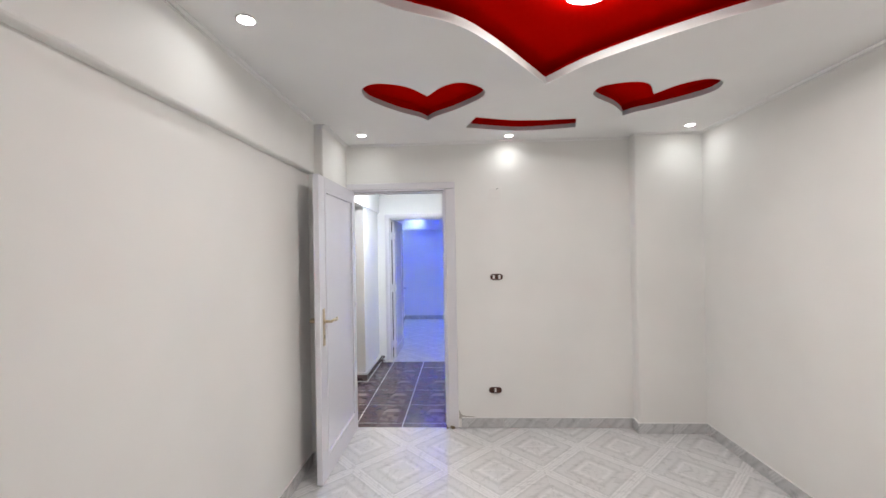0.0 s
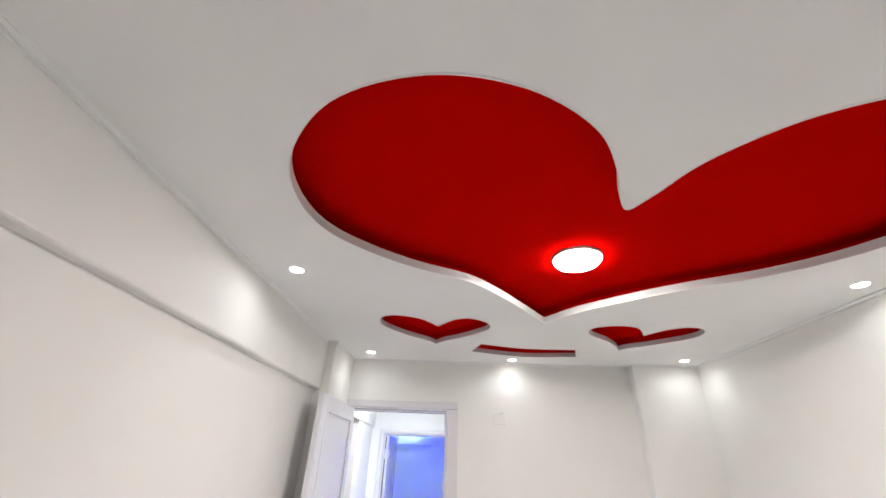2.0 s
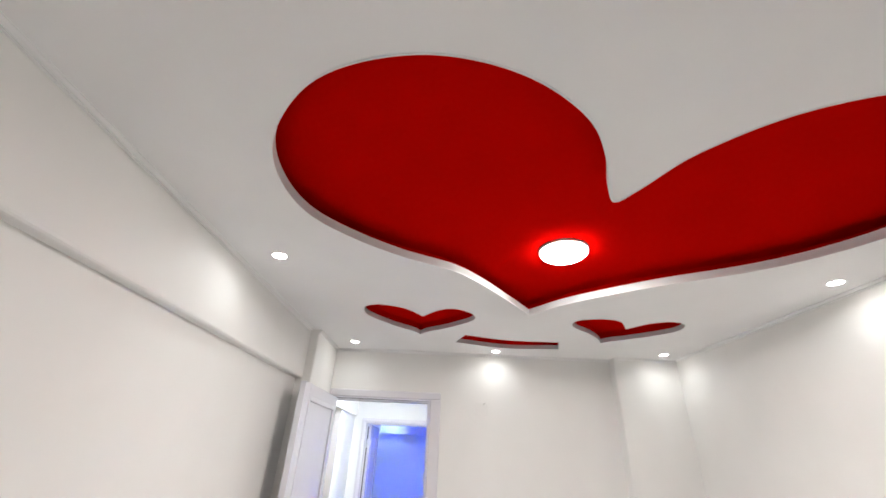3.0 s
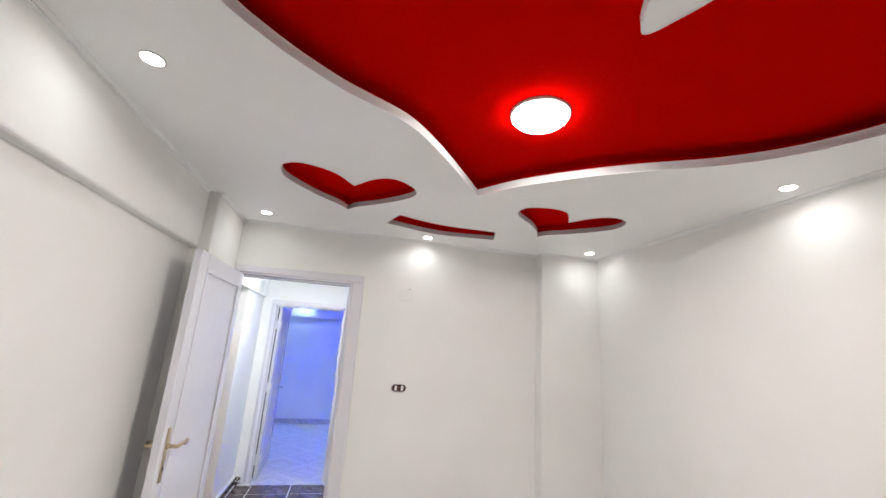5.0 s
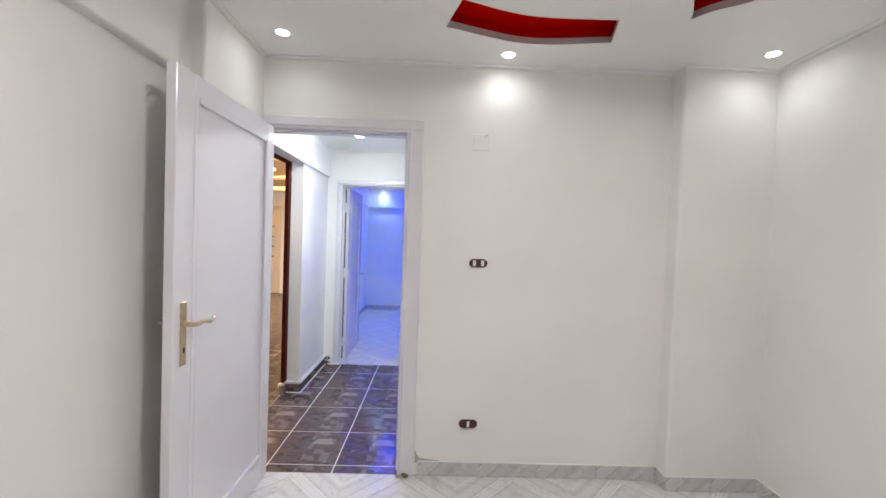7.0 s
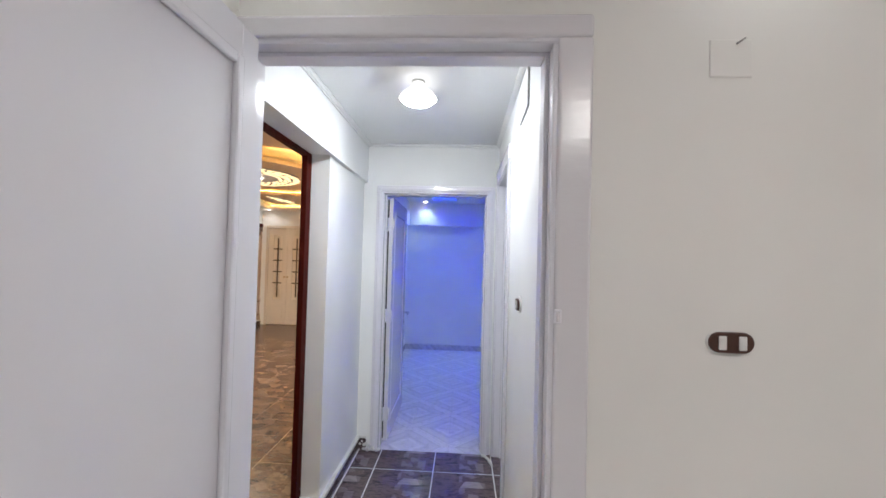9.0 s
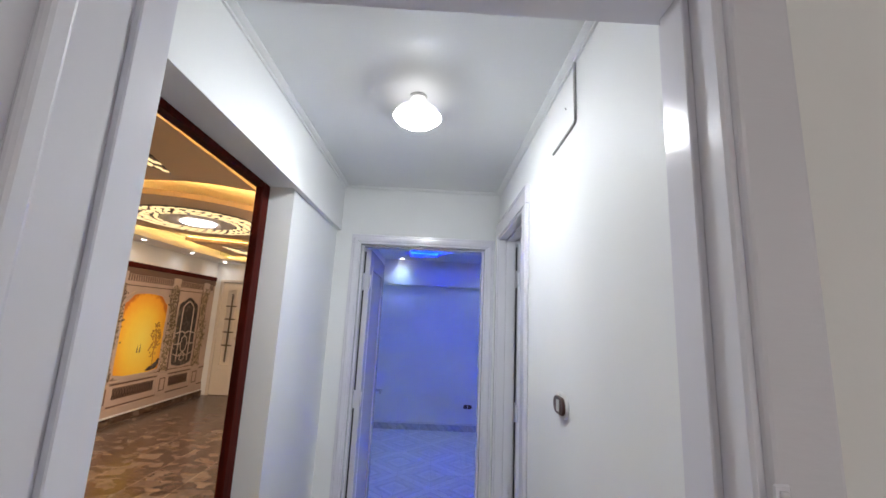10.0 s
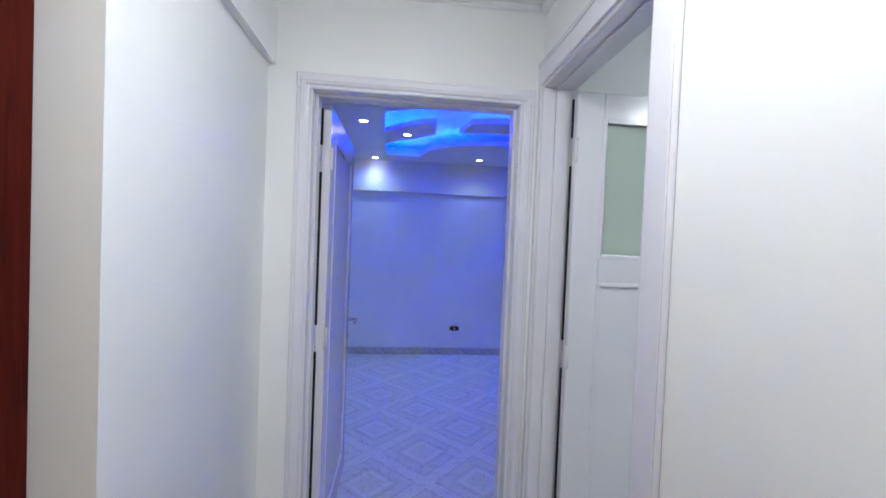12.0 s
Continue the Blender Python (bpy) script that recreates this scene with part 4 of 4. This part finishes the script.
part("backing", box((LIV_L, 3.72, 0.10), (FACE, 6.98, 2.08)), M_PRINT, mural)
part("cornice", box((FACE, 3.72, 2.02), (FACE + 0.022, 6.98, 2.09), 0.006), M_WOOD, mural, "dark cornice strip")
part("frieze", box((FACE, 3.72, 1.93), (FACE + 0.010, 6.98, 2.019), 0.003), M_PRINT_DARK, mural)
part("frieze", box((FACE, 3.72, 1.80), (FACE + 0.006, 6.98, 1.825), 0.002), M_PRINT, mural)
part("dado_rail", box((FACE, 3.72, 0.50), (FACE + 0.012, 6.98, 0.535), 0.004), M_PRINT, mural)
part("shadow_line", box((FACE, 3.72, 0.478), (FACE + 0.004, 6.98, 0.499)), M_PRINT_DARK, mural)
part("shadow_line", box((FACE, 3.72, 0.205), (FACE + 0.004, 6.98, 0.225)), M_PRINT_DARK, mural)
part("plinth", box((FACE, 3.72, 0.10), (FACE + 0.014, 6.98, 0.20), 0.004), M_PRINT, mural)
dentil = mesh_of(box((FACE, -0.012, 1.835), (FACE + 0.005, 0.012, 1.925)), "dentil", M_PRINT_DARK)
y = 3.80
while y < 6.93:
    d = new("dentil", dentil)
    d.parent, d.matrix_basis = mural, pose(0, y, 0)
    y += 0.045


def window_line(y0, y1, z0, z1):
    w, c = y1 - y0, (y0 + y1) / 2
    s = 0.09
    return rounded([(y0, z0 + s), (y0, (z0 + z1) / 2), (y0, z1 - s * 2), (y0 + w * 0.10, z1 - s), (y0 + w * 0.2, z1 - s * 0.75), (c - w * 0.12, z1 - 0.01), (c, z1), (c + w * 0.12, z1 - 0.01), (y1 - w * 0.2, z1 - s * 0.75),
                    (y1 - w * 0.10, z1 - s), (y1, z1 - s * 2), (y1, (z0 + z1) / 2), (y1, z0 + s), (y1 - w * 0.2, z0 + 0.02), (c, z0), (y0 + w * 0.2, z0 + 0.02)], (), 5)


def lead(points, closed=False, r=0.0095):
    pts = [(FACE + 0.005, y, z) for y, z in points]
    return tube(pts + pts[:1] if closed else pts, r, 6)


for y0, y1 in ((4.10, 4.60), (6.02, 6.54)):
    line = window_line(y0, y1, 0.585, 1.675)
    w = relief("window_print", [line], 0.003, M_STAIN, label="dark stained-glass window print")
    relief("window_border", [grown(line, 0.03), line], 0.010, M_PRINT, w)
    c, hw = (y0 + y1) / 2, (y1 - y0) / 2
    for pts, closed in (([(c - hw * 0.55, 0.66), (c - hw * 0.55, 1.52)], False), ([(c + hw * 0.55, 0.66), (c + hw * 0.55, 1.52)], False),
                        ([(c - hw * 0.55, 1.52), (c - hw * 0.3, 1.58), (c, 1.62), (c + hw * 0.3, 1.58), (c + hw * 0.55, 1.52)], False),
                        ([(c + hw * 0.33 * math.cos(a), 0.93 + 0.13 * math.sin(a)) for a in np.linspace(0, 6.28, 9)[:-1]], True),
                        ([(c, 1.06), (c, 1.10), (c - hw * 0.3, 1.13), (c - hw * 0.95, 1.10)], False), ([(c, 1.10), (c + hw * 0.3, 1.13), (c + hw * 0.95, 1.10)], False),
                        ([(c - hw * 0.33, 0.93), (c - hw * 0.95, 0.93)], False), ([(c + hw * 0.33, 0.93), (c + hw * 0.95, 0.93)], False),
                        ([(c, 0.80), (c - hw * 0.4, 0.74), (c - hw * 0.9, 0.78)], False), ([(c, 0.80), (c + hw * 0.4, 0.74), (c + hw * 0.9, 0.78)], False),
                        ([(c - 0.06, 0.69 + 0.0), (c, 0.66), (c + 0.06, 0.69), (c + 0.05, 0.74), (c, 0.76), (c - 0.05, 0.74)], True)):
        part("leading", lead(pts, closed), M_LEAD, w)

line = rounded([(4.88, 0.66), (4.88, 1.1), (4.88, 1.50), (4.93, 1.56), (4.99, 1.62), (5.06, 1.665), (5.31, 1.685), (5.56, 1.665), (5.63, 1.62), (5.69, 1.56), (5.74, 1.50), (5.74, 1.1), (5.74, 0.66), (5.66, 0.60), (5.31, 0.565), (4.96, 0.60)], (), 5)
pic = relief("picture", [line], 0.003, M_SUN, label="orange sunset picture print")
relief("picture_border", [grown(line, 0.045), line], 0.012, M_PRINT, pic)
for y0 in (5.24, 5.29):
    relief("boat", [[Vector(v) for v in ((y0, 0.87), (y0 + 0.025, 0.87), (y0 + 0.018, 0.98))]], 0.005, M_PRINT_DARK, pic)
relief("bank", [rounded([(5.48, 0.60), (5.55, 0.65), (5.66, 0.70), (5.725, 0.76), (5.725, 0.66), (5.64, 0.605)], ())], 0.005, M_STAIN, pic)
tree = bmesh.new()
for k in range(70):
    join(tree, leaf(random.uniform(0.03, 0.06), 0.010, UP @ Matrix.Translation((5.58 + random.gauss(0, 0.05), 1.08 + random.gauss(0, 0.11), 0.003)) @ Matrix.Rotation(random.uniform(0, 6.28), 4, "Z")))
M_DUSK = painted("burnt orange print", (0.50, 0.24, 0.035), 0.5, 0.4, 25)
tagged(part("tree", tree, M_DUSK, pic), kind="stuff")
part("trunk", tube([(FACE + 0.004, 5.60, 0.66), (FACE + 0.004, 5.585, 0.85), (FACE + 0.004, 5.60, 1.1)], 0.008, 6), M_DUSK, pic)

for y0, y1 in ((4.06, 4.66), (4.84, 5.79), (5.97, 6.60)):
    for e, mat, lift in ((0.0, M_PRINT_DARK, 0.003), (0.018, M_PRINT, 0.008)):
        relief("moulding", [rect(y0 + e, 0.548 + e, y1 - e, 1.785 - e), rect(y0 + e + 0.014, 0.562 + e, y1 - e - 0.014, 1.771 - e)], lift, mat)
for c, w in ((3.97, 0.20), (4.76, 0.20), (5.88, 0.20), (6.70, 0.20)):
    col = part("column", box((FACE, c - w * 0.34, 0.535), (FACE + 0.007, c + w * 0.34, 1.80), 0.003), M_PRINT, mural)
    for side in (-1, 1):
        part("shaft_edge", box((FACE, c + side * w * 0.40 - 0.008, 0.535), (FACE + 0.004, c + side * w * 0.40 + 0.008, 1.80)), M_PRINT_DARK, col)
    part("pedestal", box((FACE, c - w * 0.55, 0.20), (FACE + 0.016, c + w * 0.55, 0.50), 0.004), M_PRINT, mural)
    relief("field", [rect(c - w * 0.32, 0.26, c + w * 0.32, 0.45), rect(c - w * 0.32 + 0.016, 0.276, c + w * 0.32 - 0.016, 0.434)], 0.0185, M_PRINT_DARK, start=0.015)
    part("capital", box((FACE, c - w * 0.45, 1.79), (FACE + 0.016, c + w * 0.45, 1.96), 0.006), M_PRINT, mural)
    for mat, count, name in ((M_VINE, 420, "vine"), (M_ROSE, 240, "blossom")):
        bm = bmesh.new()
        for k in range(count):
            z = random.uniform(0.56, 1.85)
            sway = 0.035 * math.sin(z * 7 + c) + random.gauss(0, 0.028 + 0.028 * abs(math.sin(z * 4.5)))
            join(bm, leaf(random.uniform(0.022, 0.045), random.uniform(0.008, 0.014), UP @ Matrix.Translation((c + sway, z, random.uniform(0.008, 0.014))) @ Matrix.Rotation(random.uniform(0, 6.28), 4, "Z")))
        tagged(part(name, bm, mat, col), kind="stuff")
for y0, y1 in ((4.14, 4.61), (4.95, 5.70), (6.05, 6.52)):
    g = part("grille", box((FACE, y0, 0.30), (FACE + 0.004, y1, 0.445)), M_PRINT_DARK, mural, "dark lattice grille print")
    bm = bmesh.new()
    n = int((y1 - y0) / 0.045)
    for k in range(n):
        for s in (1, -1):
            ya = y0 + (k + (0 if s > 0 else 1)) * (y1 - y0) / n
            join(bm, tube([(FACE + 0.005, ya, 0.31), (FACE + 0.005, ya + s * (y1 - y0) / n, 0.435)], 0.004, 4))
    part("lattice", bm, M_DARK_WOOD, g)
outlet = thing("wall_socket", pose(FACE + 0.004, 4.47, 0.33, 0, 0, 90), "small square white wall socket on the printed panelling", "wall socket")
plate = part("plate", box((-0.04, -0.010, -0.04), (0.04, 0, 0.04), 0.004, segments=2), M_WHITE_PLASTIC, outlet)
for x in (-0.011, 0.011):
    part("hole", turned([(0.004, 0), (0.004, 0.002)], 10, pose(x, -0.0098, 0, 90)), M_GAP, plate)
sk = thing("baseboard_living_room", pose(0, 0, 0), "dark marble skirting with a white top edge under the panelling", "skirting", kind="structure")
skirting(sk, (LIV_L, LIV_END), (LIV_L, -1.6), (1, 0), 0.085, M_BROWN_TILE, 0.41, 0.03, M_WHITE_PLASTIC)

# ---- dark cabinet beside the panelling ----
cab = thing("display_cabinet", pose(LIV_L + 0.002, 2.75, 0), "tall dark walnut cabinet with gilt slats and glowing fretwork", "cabinet")
part("body", box((0, 0, 0.0), (0.16, 0.95, 2.33), 0.006), M_DARK_WOOD, cab)
part("plinth", box((0.16, 0.0, 0.0), (0.19, 0.95, 0.55), 0.006), M_DARK_WOOD, cab)
part("head", box((0.16, 0.0, 1.75), (0.185, 0.95, 2.33), 0.006), M_DARK_WOOD, cab)
part("stile", box((0.16, 0.86, 0.55), (0.19, 0.95, 1.75), 0.004), M_DARK_WOOD, cab)
for k in range(8):
    part("slat", box((0.185, 0.90 - k * 0.11, 1.80), (0.195, 0.915 - k * 0.11, 2.28), 0.002), M_BRASS, cab, "gilt slat")
panel = part("glow_panel", box((0.16, 0.02, 0.60), (0.166, 0.855, 1.70)), M_PETAL, cab, "warm glowing panel")
bm = bmesh.new()
for k in range(120):
    join(bm, leaf(random.uniform(0.06, 0.11), random.uniform(0.010, 0.018), Matrix(((0, 0, 1, 0.17), (1, 0, 0, random.uniform(0.05, 0.80)), (0, 1, 0, random.uniform(0.63, 1.65)), (0, 0, 0, 1))) @ Matrix.Rotation(random.choice((0.6, -0.6)), 4, "Z")))
tagged(part("fretwork", bm, M_DARK_WOOD, panel), kind="stuff")

# ---- glazed double door ----
M_PANE = bpy.data.materials.new("clear glass")
M_PANE.use_nodes = True
_b = M_PANE.node_tree.nodes["Principled BSDF"]
_b.inputs["Base Color"].default_value, _b.inputs["Roughness"].default_value, _b.inputs["Transmission Weight"].default_value = (0.82, 0.74, 0.64, 1), 0.3, 0.15
M_BRONZE = painted("dark bronze", (0.13, 0.095, 0.055), 0.35)
M_CREAM = painted("cream gloss paint", (0.76, 0.70, 0.62), 0.25)
dd = thing("door_4", pose(-4.33, LIV_END, 0), "cream double door with narrow glazed strips, shut", "double door")
for lo, hi in (((0, -0.01, 0), (0.05, 0.10, 2.01)), ((0.85, -0.01, 0), (0.90, 0.10, 2.01)), ((0, -0.01, 2.01), (0.90, 0.10, 2.06))):
    part("frame", box(lo, hi, 0.004), M_CREAM, dd)
for x0, s in ((0.052, 1), (0.452, -1)):
    w, g0, g1 = 0.396, 0.11, 0.286
    leafp = part("leaf", boxes([((x0, 0.01, 0.01), (x0 + g0, 0.05, 2.0)), ((x0 + g1, 0.01, 0.01), (x0 + w, 0.05, 2.0)), ((x0 + g0, 0.01, 0.01), (x0 + g1, 0.05, 0.52)), ((x0 + g0, 0.01, 1.86), (x0 + g1, 0.05, 2.0))]), M_CREAM, dd)
    part("pane", box((x0 + g0, 0.026, 0.52), (x0 + g1, 0.032, 1.86)), M_PANE, leafp, "narrow glass strip")
    part("mullion", box((x0 + (g0 + g1) / 2 - 0.011, 0.006, 0.58), (x0 + (g0 + g1) / 2 + 0.011, 0.025, 1.80)), M_BRONZE, leafp, "dark bronze glazing bar")
    for k in range(4):
        z = 0.86 + k * 0.235
        part("crossbar", box((x0 + g0 - 0.004, 0.004, z), (x0 + g1 + 0.004, 0.025, z + 0.022)), M_BRONZE, leafp, "dark bronze glazing bar")
    part("panel", box((x0 + 0.07, 0.002, 0.12), (x0 + w - 0.07, 0.010, 0.45), 0.004), M_CREAM, leafp)
    xk = x0 + (w - 0.03 if s > 0 else 0.03)
    part("knob", turned([(0.012, 0), (0.012, 0.02), (0.022, 0.03), (0.022, 0.045), (0.012, 0.055)], 14, pose(xk, 0.01, 1.0, 90)), M_BRASS, leafp, "brass knob")

# ---- the blue room's ceiling and small things ----
plank = thing("ceiling_panel", pose(0, 0, 0), "two white curved panels hung across the blue-lit opening", "ceiling panel")
ARM_L = rounded([(-0.72, 4.10), (-0.56, 3.92), (-0.40, 3.76), (-0.245, 3.68), (-0.225, 4.02), (-0.40, 4.20), (-0.56, 4.36), (-0.72, 4.52)], (0, 3, 4, 7))
ARM_R = rounded([(0.05, 3.63), (0.38, 3.56), (0.80, 3.62), (1.20, 3.80), (1.62, 4.10), (1.62, 4.50), (1.20, 4.18), (0.80, 3.98), (0.40, 3.88), (-0.02, 3.93)], (0, 4, 5, 9))
for line in (ARM_L, ARM_R):
    board = part("board", slab([line], BLUE_CEIL + 0.012, BLUE_CEIL + 0.05), M_HALL, plank)
    part("edge", skirt(line, BLUE_CEIL + 0.011, BLUE_CEIL + 0.054), M_LIP, board)
for x0, y0, x1, y1 in ((-0.66, 4.40, -0.26, 4.00), (-0.18, 4.66, 0.10, 4.42), (0.04, 3.88, 0.44, 3.83), (-0.38, 3.79, -0.27, 3.73)):
    d = Vector((x1 - x0, y1 - y0, 0))
    tagged(part("led_strip", tube([(x0, y0, BLUE_CEIL + 0.060), (x1, y1, BLUE_CEIL + 0.060)], 0.005, 6), M_CYAN), "short cyan LED strip lying on a hung ceiling panel", "strip light")
for x, y in ((-0.83, 3.71), (-0.475, 4.09), (0.36, 4.95), (-0.83, 5.14), (1.45, 5.14)):
    hung = abs(x + 0.475) < 0.01
    downlight(x, y, BLUE_CEIL + (0.012 if hung else 0), "blue room downlights", watts=BLUE_W, colour=(0.47, 0.73, 1.0), angle=128, blend=1.0)
wall_switch("wall_socket", pose(0.20, BLUE_END, 0.33), "dark oval double wall socket on the blue-lit wall", "wall socket", [(0.0, 0.010)], 0.12, 0.055, 0.003)
sk = thing("baseboard_blue_room", pose(0, 0, 0), "low grey-white tile skirting round the blue room", "skirting", kind="structure")
skirting(sk, (BLUE_R, BLUE_END), (BLUE_L + 0.009, BLUE_END), (0, -1), 0.083, M_SKIRT, 0.33, top=M_WHITE_PLASTIC)
skirting(sk, (BLUE_L, BLUE_END), (BLUE_L, COR_END + 0.15), (1, 0), 0.083, M_SKIRT, 0.33, top=M_WHITE_PLASTIC)
for x0, y0, x1, y1 in ((-0.725, 4.45, -0.712, 4.95), (-0.70, 5.005, -0.36, 5.018), (1.59, 4.45, 1.603, 4.95), (1.24, 5.005, 1.58, 5.018)):
    tagged(part("led_strip", box((x0, y0, BLUE_CEIL + 0.052), (x1, y1, BLUE_CEIL + 0.060)), M_CYAN), "short cyan LED strip in the corner of the opening", "strip light")

# ---- floor tiles ----
def lay(floor, x0, x1, y0, y1, ox, oy, size, material, patterned=False, gap=0.004, skip=None):
    """Square tiles on a grid through (ox, oy), cut at the room's edges."""
    made = {}
    for i in range(math.floor((x0 - ox) / size), math.ceil((x1 - ox) / size)):
        for j in range(math.floor((y0 - oy) / size), math.ceil((y1 - oy) / size)):
            a, b = max(x0, ox + i * size), min(x1, ox + (i + 1) * size)
            c, d = max(y0, oy + j * size), min(y1, oy + (j + 1) * size)
            if b - a < 0.02 or d - c < 0.02 or (skip and skip((a + b) / 2, (c + d) / 2)):
                continue
            cx, cy = ox + (i + 0.5) * size, oy + (j + 0.5) * size
            turn = (i + j) % 2 if patterned else 0
            key = (round(a - cx, 3), round(b - cx, 3), round(c - cy, 3), round(d - cy, 3), turn)
            if key not in made:
                bm = box((a - cx + gap / 2, c - cy + gap / 2, -0.010), (b - cx - gap / 2, d - cy - gap / 2, 0))
                bmesh.ops.bevel(bm, geom=[e for e in bm.edges if all(v.co.z > -0.001 for v in e.verts)], offset=0.0012, segments=1, affect="EDGES")
                if turn:
                    bmesh.ops.rotate(bm, cent=(0, 0, 0), matrix=Matrix.Rotation(radians(-90), 3, "Z"), verts=bm.verts)
                made[key] = mesh_of(bm, "tile", material)
            t = new("tile", made[key])
            t.parent = floor
            t.matrix_basis = pose(cx, cy, random.uniform(-0.0006, 0.0), 0, 0, 90 * turn)


find = bpy.data.objects.get
lay(find("floor_bedroom"), ROOM_L, ROOM_R, ROOM_BACK, -0.004, 0.36, -0.325, 0.33, M_TILE, True, 0.0022)
lay(find("floor_blue_room"), BLUE_L, BLUE_R, COR_END + 0.004, BLUE_END, 0.36, 2.09, 0.33, M_TILE, True, 0.0022)
lay(find("floor_corridor"), COR_L - 0.13, COR_R + 0.06, -0.004, COR_END + 0.004, -0.39, 0.08, 0.412, M_DARK_TILE, gap=0.007)
lay(find("floor_living_room"), LIV_L, COR_L - 0.13, -1.6, LIV_END, -0.39, 0.08, 0.412, M_BROWN_TILE, gap=0.004)
